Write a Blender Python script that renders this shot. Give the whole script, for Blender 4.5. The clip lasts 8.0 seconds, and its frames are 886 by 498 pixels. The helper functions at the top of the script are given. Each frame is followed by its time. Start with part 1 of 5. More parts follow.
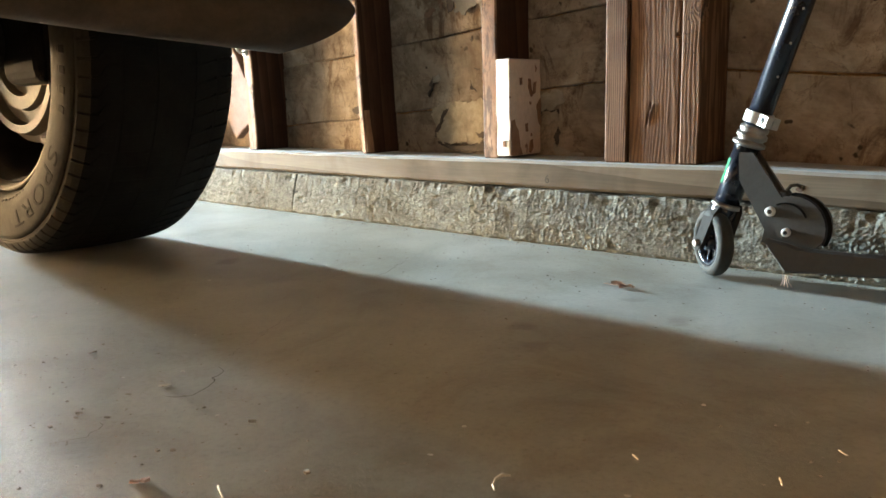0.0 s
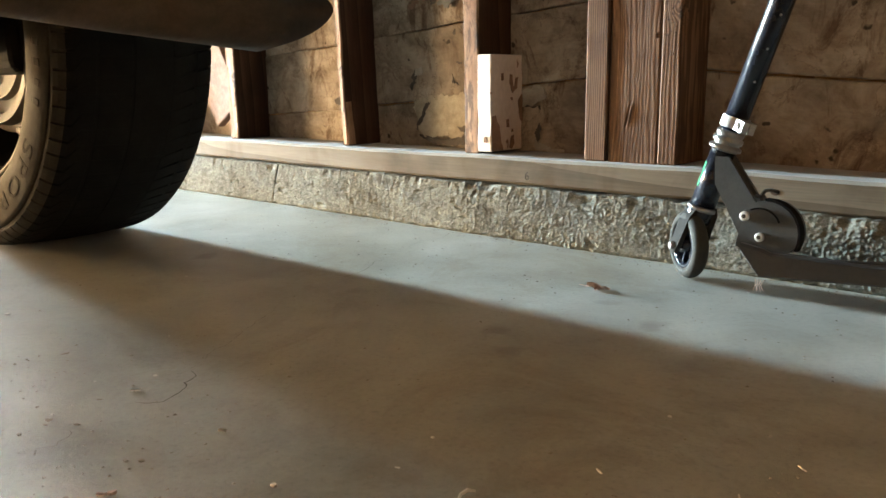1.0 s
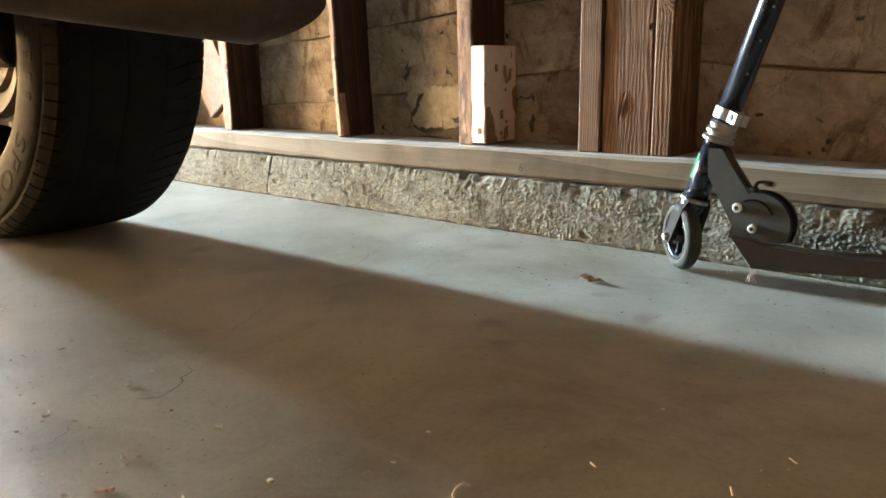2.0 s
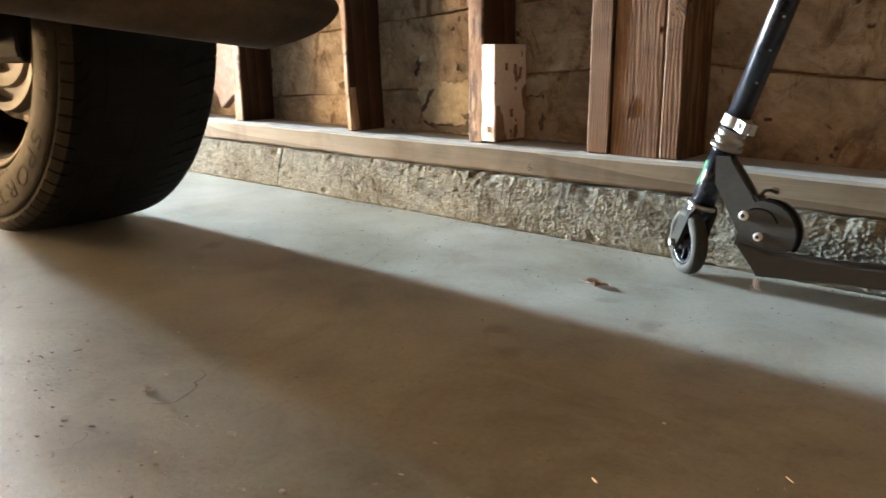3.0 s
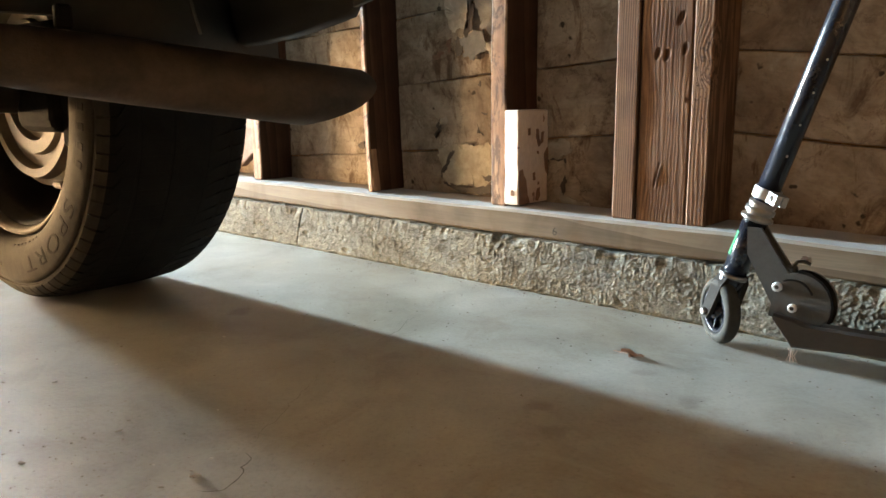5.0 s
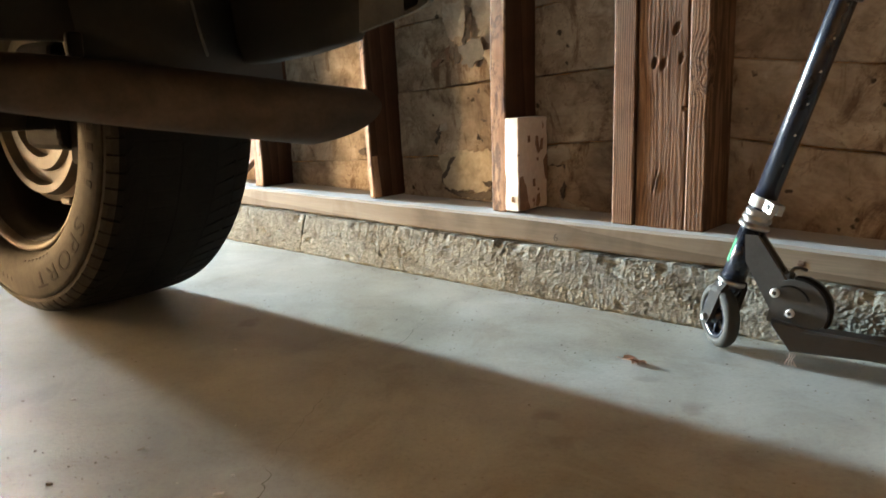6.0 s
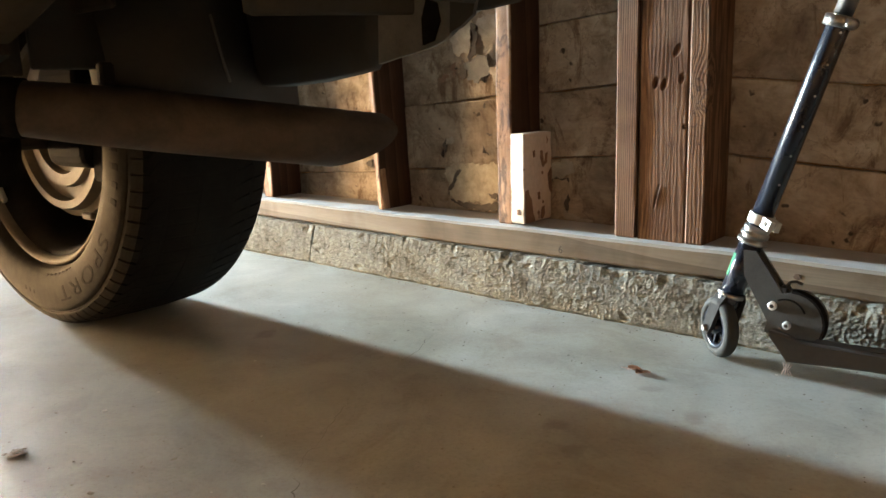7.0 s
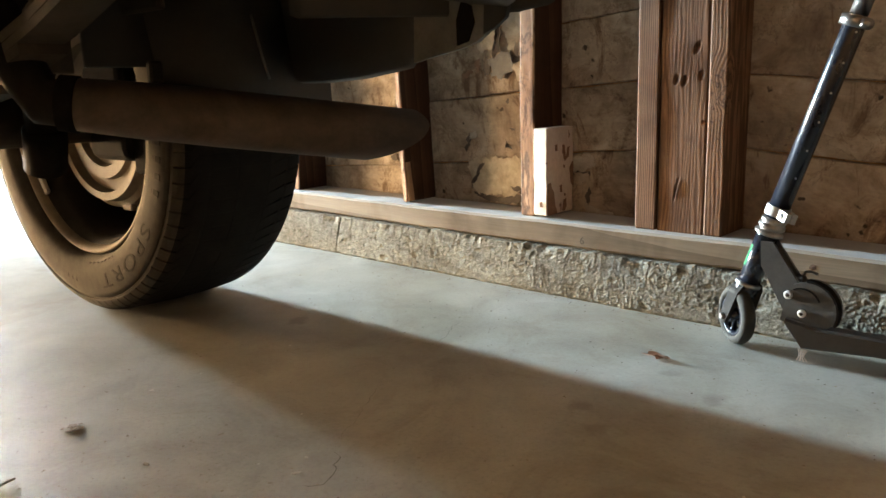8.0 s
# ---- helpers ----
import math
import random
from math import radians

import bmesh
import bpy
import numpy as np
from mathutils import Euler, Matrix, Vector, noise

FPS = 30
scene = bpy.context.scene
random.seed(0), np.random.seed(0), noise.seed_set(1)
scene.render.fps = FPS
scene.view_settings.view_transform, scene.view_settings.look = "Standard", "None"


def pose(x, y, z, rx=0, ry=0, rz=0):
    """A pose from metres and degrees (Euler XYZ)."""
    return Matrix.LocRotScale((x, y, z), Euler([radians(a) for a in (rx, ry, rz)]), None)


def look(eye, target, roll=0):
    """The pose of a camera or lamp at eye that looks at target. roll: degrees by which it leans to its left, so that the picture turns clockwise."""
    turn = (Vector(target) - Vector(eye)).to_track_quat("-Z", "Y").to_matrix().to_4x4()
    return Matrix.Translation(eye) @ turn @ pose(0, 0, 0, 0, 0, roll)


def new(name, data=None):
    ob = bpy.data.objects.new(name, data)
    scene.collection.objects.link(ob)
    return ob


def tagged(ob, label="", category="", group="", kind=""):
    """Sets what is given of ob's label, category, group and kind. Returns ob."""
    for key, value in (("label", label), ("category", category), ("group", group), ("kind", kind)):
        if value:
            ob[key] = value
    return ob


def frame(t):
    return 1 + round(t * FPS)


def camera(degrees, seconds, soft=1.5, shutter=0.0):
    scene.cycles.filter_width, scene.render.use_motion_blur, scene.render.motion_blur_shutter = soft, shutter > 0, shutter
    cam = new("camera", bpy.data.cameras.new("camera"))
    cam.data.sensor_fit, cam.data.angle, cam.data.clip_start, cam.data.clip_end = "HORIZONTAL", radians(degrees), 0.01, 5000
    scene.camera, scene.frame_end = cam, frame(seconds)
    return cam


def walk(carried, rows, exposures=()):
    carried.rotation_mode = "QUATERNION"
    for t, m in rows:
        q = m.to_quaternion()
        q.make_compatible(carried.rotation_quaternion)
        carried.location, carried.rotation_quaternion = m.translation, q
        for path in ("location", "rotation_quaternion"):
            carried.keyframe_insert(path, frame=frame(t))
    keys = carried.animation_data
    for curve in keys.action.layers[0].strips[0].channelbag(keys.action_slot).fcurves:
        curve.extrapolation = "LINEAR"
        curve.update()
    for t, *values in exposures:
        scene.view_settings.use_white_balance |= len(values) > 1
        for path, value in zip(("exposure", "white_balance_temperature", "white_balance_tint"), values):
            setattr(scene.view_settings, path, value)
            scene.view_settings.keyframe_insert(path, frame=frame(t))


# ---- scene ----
cam = camera(60.1, 8.0, shutter=0.5)
PATH = [
    (0, (0.179, -1.157, 0.258), (-1.171, 0.27, -0.117), -1.7),
    (0.5, (0.181, -1.15, 0.264), (-1.159, 0.279, -0.141), -1.3),
    (1, (0.187, -1.146, 0.282), (-1.131, 0.298, -0.138), -0.9),
    (1.5, (0.187, -1.145, 0.279), (-1.133, 0.301, -0.13), -1.1),
    (1.7, (0.187, -1.146, 0.281), (-1.13, 0.299, -0.14), -1.2),
    (2.8, (0.194, -1.149, 0.315), (-1.079, 0.309, -0.19), -0.1),
    (3, (0.193, -1.153, 0.32), (-1.119, 0.273, -0.174), -0.5),
    (3.5, (0.196, -1.153, 0.335), (-1.145, 0.242, -0.171), -0.7),
    (4, (0.176, -1.164, 0.354), (-1.156, 0.252, -0.116), -0.0),
    (4.5, (0.169, -1.179, 0.362), (-1.161, 0.261, -0.029), -0.5),
    (4.7, (0.162, -1.181, 0.361), (-1.165, 0.266, -0.021), -0.5),
    (5.8, (0.15, -1.195, 0.378), (-1.176, 0.243, -0.034), -1.4),
    (6, (0.158, -1.206, 0.396), (-1.158, 0.243, -0.011), -1.7),
    (6.5, (0.166, -1.23, 0.415), (-1.132, 0.238, 0.018), -2.0),
    (7, (0.172, -1.254, 0.431), (-1.139, 0.2, 0.023), -1.9),
    (7.5, (0.183, -1.282, 0.434), (-1.142, 0.157, 0.018), -1.7),
    (8, (0.192, -1.309, 0.437), (-1.145, 0.117, 0.014), -1.9),
]
walk(cam, [(t, look(eye, target, roll)) for t, eye, target, roll in PATH], [(0, 7.15, 6950, 8.0), (1.5, 7.15, 7200, 8.5), (3, 7.15, 7300, 12.0), (8, 7.15, 7300, 12.5)])


# ---- light ----
world = bpy.data.worlds.new("sky")
scene.world = world
world.use_nodes = True
wn = world.node_tree.nodes
SUN_UP, SUN_SIDE = radians(45), radians(3)
sky = wn.new("ShaderNodeTexSky")
sky.sky_type = "NISHITA"
sky.sun_disc = False
sky.sun_elevation = SUN_UP
sky.sun_rotation = radians(87)
sky.dust_density, sky.ozone_density = 7.0, 0.4
world.node_tree.links.new(sky.outputs[0], wn["Background"].inputs[0])
wn["Background"].inputs[1].default_value = 0.085

sun = new("sun", bpy.data.lights.new("sun", "SUN"))
sun.data.energy, sun.data.angle, sun.data.color = 4.0, radians(0.5), (1.0, 0.91, 0.77)
sun.matrix_world = look((math.cos(SUN_UP) * math.cos(SUN_SIDE), math.cos(SUN_UP) * math.sin(SUN_SIDE), math.sin(SUN_UP)), (0, 0, 0))


# the sky's light in the slit of the doorway between truck and jamb
slit = new("doorway_daylight", bpy.data.lights.new("doorway_daylight", "AREA"))
slit.data.shape, slit.data.size, slit.data.size_y, slit.data.energy, slit.data.color = "RECTANGLE", 0.20, 2.06, 17.5, (0.51, 0.77, 0.98)
slit.matrix_world = look((-6.52, -0.49, 1.07), (0, -0.49, 1.07))

# sky light in the doorway under the truck; warm fill added below and beside
for name, y, z, wide, tall, watts, tone in (("doorway_daylight_low", -0.46, 0.23, 0.60, 0.36, 6.4, (0.90, 0.92, 0.87)), ("doorway_daylight_far", -2.0, 0.24, 1.6, 0.40, 8.5, (1.0, 0.68, 0.36)), ("doorway_daylight_side", -3.02, 1.07, 1.1, 2.06, 15.0, (1.0, 0.80, 0.56))):
    lamp = new(name, bpy.data.lights.new(name, "AREA"))
    lamp.data.shape, lamp.data.size, lamp.data.size_y, lamp.data.energy, lamp.data.color = "RECTANGLE", wide, tall, watts, tone
    lamp.matrix_world = look((-6.52, y, z), (0, y, z))


# ---- helpers for building ----
def link(bm, name, material, parent=None, label="", smooth=False, matrix=None):
    me = bpy.data.meshes.new(name)
    bm.normal_update()
    bm.to_mesh(me)
    bm.free()
    ob = new(name, me)
    if material:
        me.materials.append(material)
    if smooth:
        me.polygons.foreach_set("use_smooth", [True] * len(me.polygons))
    if matrix is not None:
        ob.matrix_basis = matrix
    if parent:
        ob.parent = parent
    if label:
        tagged(ob, label)
    return ob


def part(name, bm, material, parent, label="", smooth=False, matrix=None):
    return link(bm, name, material, parent, label, smooth, matrix)


def empty(name, m=None):
    ob = new(name)
    if m is not None:
        ob.matrix_basis = m
    return ob


def add_box(bm, x0, x1, y0, y1, z0, z1, bevel=0.0, seg=1):
    r = bmesh.ops.create_cube(bm, size=1.0)
    for v in r["verts"]:
        v.co = Vector(((x0 + x1) / 2 + v.co.x * (x1 - x0), (y0 + y1) / 2 + v.co.y * (y1 - y0), (z0 + z1) / 2 + v.co.z * (z1 - z0)))
    if bevel > 0:
        edges = list({e for v in r["verts"] for e in v.link_edges})
        bmesh.ops.bevel(bm, geom=edges, offset=bevel, segments=seg, affect="EDGES", profile=0.5)
    return r


def box(x0, x1, y0, y1, z0, z1, bevel=0.0, seg=1):
    bm = bmesh.new()
    add_box(bm, x0, x1, y0, y1, z0, z1, bevel, seg)
    return bm


def basis(axis):
    w = Vector(axis).normalized()
    u = Vector((0, 0, 1)).cross(w)
    if u.length < 1e-3:
        u = Vector((1, 0, 0))
    u.normalize()
    return u, w.cross(u), w


def add_rings(bm, rings, close_ends=True, closed=False):
    """Skins a list of rings of points, all of one length."""
    rows = [[bm.verts.new(p) for p in ring] for ring in rings]
    n = len(rows[0])
    pairs = list(zip(rows, rows[1:]))
    if closed:
        pairs.append((rows[-1], rows[0]))
    for a, b in pairs:
        for i in range(n):
            j = (i + 1) % n
            bm.faces.new((a[i], a[j], b[j], b[i]))
    if close_ends and not closed:
        bm.faces.new(rows[0][::-1])
        bm.faces.new(rows[-1])


def add_tube(bm, points, radius, n=16, close_ends=True):
    """A round bar along a line of points; radius one number or one for each point."""
    pts = [Vector(p) for p in points]
    rings = []
    for i, p in enumerate(pts):
        d = pts[min(i + 1, len(pts) - 1)] - pts[max(i - 1, 0)]
        u, v, _ = basis(d)
        r = radius[i] if isinstance(radius, (list, tuple)) else radius
        rings.append([p + u * (r * math.cos(a)) + v * (r * math.sin(a)) for a in [2 * math.pi * k / n for k in range(n)]])
    add_rings(bm, rings, close_ends)


def tube(points, radius, n=16):
    bm = bmesh.new()
    add_tube(bm, points, radius, n)
    bmesh.ops.recalc_face_normals(bm, faces=bm.faces)
    return bm


def add_lathe(bm, profile, origin, axis, n=48, closed=False):
    """Turns a profile of (along the axis, radius) about the axis."""
    u, v, w = basis(axis)
    o = Vector(origin)
    rings = []
    for a, r in profile:
        rings.append([o + w * a + u * (r * math.cos(t)) + v * (r * math.sin(t)) for t in [2 * math.pi * k / n for k in range(n)]])
    add_rings(bm, rings, close_ends=not closed, closed=closed)


def lathe(profile, origin, axis, n=48, closed=False):
    bm = bmesh.new()
    add_lathe(bm, profile, origin, axis, n, closed)
    bmesh.ops.recalc_face_normals(bm, faces=bm.faces)
    return bm


def prism(outline, thick, u, v, origin):
    """A flat plate: its outline in the plane of u and v, thickened along their normal."""
    bm = bmesh.new()
    u, v = Vector(u).normalized(), Vector(v).normalized()
    w = u.cross(v).normalized()
    rows = []
    for k in (-0.5, 0.5):
        rows.append([Vector(origin) + u * a + v * b + w * (k * thick) for a, b in outline])
    add_rings(bm, rows)
    bmesh.ops.recalc_face_normals(bm, faces=bm.faces)
    return bm


# ---- materials ----
def node_material(name, rough=0.6, metal=0.0):
    m = bpy.data.materials.new(name)
    m.use_nodes = True
    b = m.node_tree.nodes["Principled BSDF"]
    b.inputs["Roughness"].default_value = rough
    b.inputs["Metallic"].default_value = metal
    return m, m.node_tree.nodes, m.node_tree.links, b


def coords(n, l, scale=(1, 1, 1), vary=True, rot=(0, 0, 0)):
    tc = n.new("ShaderNodeTexCoord")
    mp = n.new("ShaderNodeMapping")
    mp.inputs["Scale"].default_value = scale
    mp.inputs["Rotation"].default_value = rot
    src = tc.outputs["Object"]
    if vary:
        info = n.new("ShaderNodeObjectInfo")
        mul = n.new("ShaderNodeVectorMath")
        mul.operation = "MULTIPLY_ADD"
        mul.inputs[1].default_value = (7.0, 11.0, 5.0)
        l.new(info.outputs["Random"], mul.inputs[0])
        l.new(src, mul.inputs[2])
        src = mul.outputs[0]
    l.new(src, mp.inputs["Vector"])
    return mp.outputs[0]


def noise_node(n, l, vec, scale, detail=6, rough=0.6, distort=0.0):
    t = n.new("ShaderNodeTexNoise")
    t.inputs["Scale"].default_value = scale
    t.inputs["Detail"].default_value = detail
    t.inputs["Roughness"].default_value = rough
    t.inputs["Distortion"].default_value = distort
    l.new(vec, t.inputs["Vector"])
    return t.outputs["Fac"]


def ramp(n, l, fac, stops):
    r = n.new("ShaderNodeValToRGB")
    e = r.color_ramp.elements
    while len(e) < len(stops):
        e.new(0.5)
    for el, (p, c) in zip(e, stops):
        el.position = p
        el.color = (*c, 1) if len(c) == 3 else c
    l.new(fac, r.inputs[0])
    return r.outputs[0]


def mix(n, l, fac, a, b, kind="MIX"):
    m = n.new("ShaderNodeMix")
    m.data_type, m.blend_type = "RGBA", kind
    if isinstance(fac, (int, float)):
        m.inputs[0].default_value = fac
    else:
        l.new(fac, m.inputs[0])
    for k, s in ((6, a), (7, b)):
        if isinstance(s, (tuple, list)):
            m.inputs[k].default_value = (*s, 1)
        else:
            l.new(s, m.inputs[k])
    return m.outputs[2]


def bump(n, l, bsdf, height, strength=0.3, dist=0.002):
    b = n.new("ShaderNodeBump")
    b.inputs["Strength"].default_value = strength
    b.inputs["Distance"].default_value = dist
    l.new(height, b.inputs["Height"])
    l.new(b.outputs[0], bsdf.inputs["Normal"])


def g(v):
    return (v, v, v)


def mat_concrete_floor():
    m, n, l, b = node_material("worn_concrete_floor", 0.5)
    v = coords(n, l, vary=False)
    big = noise_node(n, l, v, 1.6, 5, 0.6, 0.4)
    mid = noise_node(n, l, v, 7.0, 6, 0.65, 0.6)
    fine = noise_node(n, l, v, 160.0, 5, 0.75)
    flecks = noise_node(n, l, v, 420.0, 2, 0.5)
    wear = noise_node(n, l, v, 3.2, 8, 0.72, 1.0)
    base = ramp(n, l, mid, [(0.27, (0.238, 0.232, 0.206)), (0.48, (0.335, 0.330, 0.300)), (0.72, (0.42, 0.415, 0.38))])
    stain = ramp(n, l, big, [(0.30, (0.74, 0.68, 0.58)), (0.58, (1, 1, 1))])
    c = mix(n, l, 1.0, base, stain, "MULTIPLY")
    speck = ramp(n, l, fine, [(0.30, g(0.62)), (0.46, g(1.0)), (0.70, g(1.15))])
    c = mix(n, l, 0.6, c, speck, "MULTIPLY")
    c = mix(n, l, 0.6, c, ramp(n, l, wear, [(0.36, (0.72, 0.66, 0.58)), (0.47, g(1.0)), (0.60, g(1.10))]), "MULTIPLY")
    c = mix(n, l, ramp(n, l, flecks, [(0.72, g(0.0)), (0.77, g(0.75))]), c, (0.10, 0.085, 0.07))
    spots = noise_node(n, l, v, 9.0, 2, 0.4)
    sp = ramp(n, l, spots, [(0.80, g(0.0)), (0.86, g(0.6))])
    c = mix(n, l, sp, c, (0.17, 0.14, 0.11))
    warp = n.new("ShaderNodeTexNoise")
    warp.inputs["Scale"].default_value = 30.0
    l.new(v, warp.inputs["Vector"])
    shift = n.new("ShaderNodeVectorMath")
    shift.operation = "MULTIPLY_ADD"
    shift.inputs[1].default_value = (0.05, 0.05, 0.0)
    l.new(warp.outputs["Color"], shift.inputs[0])
    l.new(v, shift.inputs[2])
    # floor stains; the seventh, by the dry leaf, is its shadow put into colour
    for x, y, size, deep in ((-0.978, -0.471, 0.030, 0.5), (-0.345, -0.473, 0.022, 0.45), (-0.288, -0.522, 0.020, 0.4), (-0.610, -0.464, 0.022, 0.25), (-0.306, -0.290, 0.020, 0.30), (-0.215, -0.341, 0.022, 0.35), (-0.370, -0.225, 0.022, 0.30), (-0.62, -0.87, 0.10, 0.1)):
        far = n.new("ShaderNodeVectorMath")
        far.operation = "DISTANCE"
        far.inputs[1].default_value = (x + 0.025, y + 0.025, 0.0)
        l.new(shift.outputs[0], far.inputs[0])
        spot = ramp(n, l, far.outputs["Value"], [(size * 0.4, g(deep)), (size, g(0.0))])
        c = mix(n, l, spot, c, (0.10, 0.08, 0.06))
    l.new(c, b.inputs["Base Color"])
    l.new(ramp(n, l, mid, [(0.2, g(0.33)), (0.8, g(0.55))]), b.inputs["Roughness"])
    bump(n, l, b, mix(n, l, 0.25, fine, mid), 0.40, 0.002)
    return m


def mat_kerb():
    m, n, l, b = node_material("crumbling_kerb_concrete", 0.95)
    b.inputs["Specular IOR Level"].default_value = 0.08
    v = coords(n, l, vary=False)
    vs = coords(n, l, (0.5, 1, 0.9), vary=False)
    big = noise_node(n, l, v, 5.0, 5, 0.6, 0.4)
    blot = noise_node(n, l, vs, 34.0, 6, 0.7, 0.6)
    mid = noise_node(n, l, vs, 150.0, 6, 0.75)
    fine = noise_node(n, l, v, 420.0, 4, 0.7)
    c = ramp(n, l, mid, [(0.34, (0.108, 0.107, 0.098)), (0.5, (0.180, 0.180, 0.168)), (0.64, (0.258, 0.258, 0.243))])
    c = mix(n, l, 1.0, c, ramp(n, l, big, [(0.35, (0.76, 0.75, 0.68)), (0.5, (0.95, 0.97, 0.92)), (0.64, (0.82, 0.85, 0.84))]), "MULTIPLY")
    c = mix(n, l, 0.85, c, ramp(n, l, blot, [(0.34, (0.52, 0.49, 0.44)), (0.48, g(1.0)), (0.66, (1.18, 1.18, 1.15))]), "MULTIPLY")
    c = mix(n, l, 0.7, c, ramp(n, l, fine, [(0.36, g(0.6)), (0.52, g(1.0)), (0.66, g(1.35))]), "MULTIPLY")
    l.new(c, b.inputs["Base Color"])
    bump(n, l, b, mix(n, l, 0.6, mid, fine), 0.35, 0.002)
    return m


def mat_wood(name, dark, mid, light, along="z", ring=60.0, rough=0.75, dust=0.0, streak=1.0, relief=0.35, stain=0.0):
    m, n, l, b = node_material(name, rough)
    b.inputs["Specular IOR Level"].default_value = 0.2
    k = {"z": (1, 1, 0.045), "x": (0.045, 1, 1)}[along]
    v = coords(n, l, k)
    v1 = coords(n, l, (1, 1, 1))
    grain = noise_node(n, l, v, ring * 2.2, 4, 0.6, 0.5)
    fib = noise_node(n, l, v, 420.0, 3, 0.6)
    w = n.new("ShaderNodeTexWave")
    w.wave_type, w.bands_direction, w.wave_profile = "BANDS", "DIAGONAL", "SAW"
    w.inputs["Scale"].default_value = ring * 0.28
    w.inputs["Distortion"].default_value = 7.0
    w.inputs["Detail"].default_value = 2.5
    w.inputs["Detail Scale"].default_value = 0.9
    l.new(v, w.inputs["Vector"])
    f = mix(n, l, 0.5, w.outputs["Fac"], grain)
    c = ramp(n, l, f, [(0.15, light), (0.5, mid), (0.9, dark)])
    c = mix(n, l, 0.45 * streak, c, ramp(n, l, fib, [(0.3, g(0.55)), (0.65, g(1.15))]), "MULTIPLY")
    blot = noise_node(n, l, v1, 6.0, 4, 0.6, 0.5)
    c = mix(n, l, 0.8, c, ramp(n, l, blot, [(0.32, (0.50, 0.44, 0.38)), (0.55, g(1.0))]), "MULTIPLY")
    if stain > 0:
        mark = noise_node(n, l, coords(n, l, (1, 1, 0.5)), 26.0, 6, 0.7, 0.6)
        c = mix(n, l, ramp(n, l, mark, [(0.53, g(0.0)), (0.60, g(stain))]), c, (0.055, 0.032, 0.022))
    if dust > 0:
        geo = n.new("ShaderNodeNewGeometry")
        sep = n.new("ShaderNodeSeparateXYZ")
        l.new(geo.outputs["Normal"], sep.inputs[0])
        up = ramp(n, l, sep.outputs[2], [(0.55, g(0.0)), (0.9, g(dust))])
        c = mix(n, l, up, c, (0.50, 0.49, 0.47))
    l.new(c, b.inputs["Base Color"])
    bump(n, l, b, mix(n, l, 0.5, f, fib), relief, 0.003)
    return m


def mat_sheathing():
    m, n, l, b = node_material("aged_sheathing_board", 0.88)
    b.inputs["Specular IOR Level"].default_value = 0.15
    v = coords(n, l, (1, 1, 1))
    vs = coords(n, l, (0.12, 1, 1))
    vd = coords(n, l, (1, 1, 0.45))
    big = noise_node(n, l, v, 6.0, 6, 0.66, 0.9)
    mid = noise_node(n, l, v, 24.0, 7, 0.68, 0.5)
    fib = noise_node(n, l, vs, 180.0, 4, 0.6)
    drip = noise_node(n, l, vd, 13.0, 6, 0.7, 1.2)
    tear = noise_node(n, l, v, 9.0, 8, 0.62, 0.3)
    c = ramp(n, l, big, [(0.30, (0.155, 0.115, 0.084)), (0.46, (0.285, 0.228, 0.172)), (0.60, (0.39, 0.325, 0.252)), (0.70, (0.47, 0.405, 0.325))])
    c = mix(n, l, 0.9, c, ramp(n, l, mid, [(0.32, (0.60, 0.54, 0.48)), (0.47, (0.91, 0.89, 0.86)), (0.64, g(1.12))]), "MULTIPLY")
    c = mix(n, l, 0.75, c, ramp(n, l, drip, [(0.37, (0.34, 0.235, 0.165)), (0.46, g(1.0))]), "MULTIPLY")
    c = mix(n, l, 0.5, c, ramp(n, l, tear, [(0.485, g(1.0)), (0.497, (0.42, 0.36, 0.30)), (0.506, g(1.12)), (0.56, g(1.0))]), "MULTIPLY")
    c = mix(n, l, 0.3, c, ramp(n, l, fib, [(0.3, g(0.7)), (0.6, g(1.05))]), "MULTIPLY")
    knots = ramp(n, l, noise_node(n, l, v, 42.0, 2, 0.4), [(0.71, g(0.0)), (0.76, g(1.0))])
    c = mix(n, l, knots, c, (0.06, 0.045, 0.03))
    l.new(c, b.inputs["Base Color"])
    rel = mix(n, l, 0.5, mix(n, l, 0.5, mid, fib), ramp(n, l, tear, [(0.49, g(0.0)), (0.505, g(1.0))]))
    bump(n, l, b, rel, 0.45, 0.003)
    return m


def mat_peeling_white(name, bare_from, low=(0.70, 0.69, 0.66), high=(0.82, 0.81, 0.79)):
    m, n, l, b = node_material(name, 0.6)
    v = coords(n, l, (1, 1, 0.6), vary=False)
    p = noise_node(n, l, v, 26.0, 5, 0.6, 0.3)
    mask = ramp(n, l, p, [(bare_from, g(0.0)), (bare_from + 0.02, g(1.0))])
    fine = noise_node(n, l, v, 120.0, 4, 0.6)
    paint = ramp(n, l, fine, [(0.3, low), (0.7, high)])
    bare = ramp(n, l, fine, [(0.3, (0.14, 0.075, 0.05)), (0.7, (0.30, 0.19, 0.13))])
    l.new(mix(n, l, mask, paint, bare), b.inputs["Base Color"])
    bump(n, l, b, p, -0.4, 0.003)
    return m


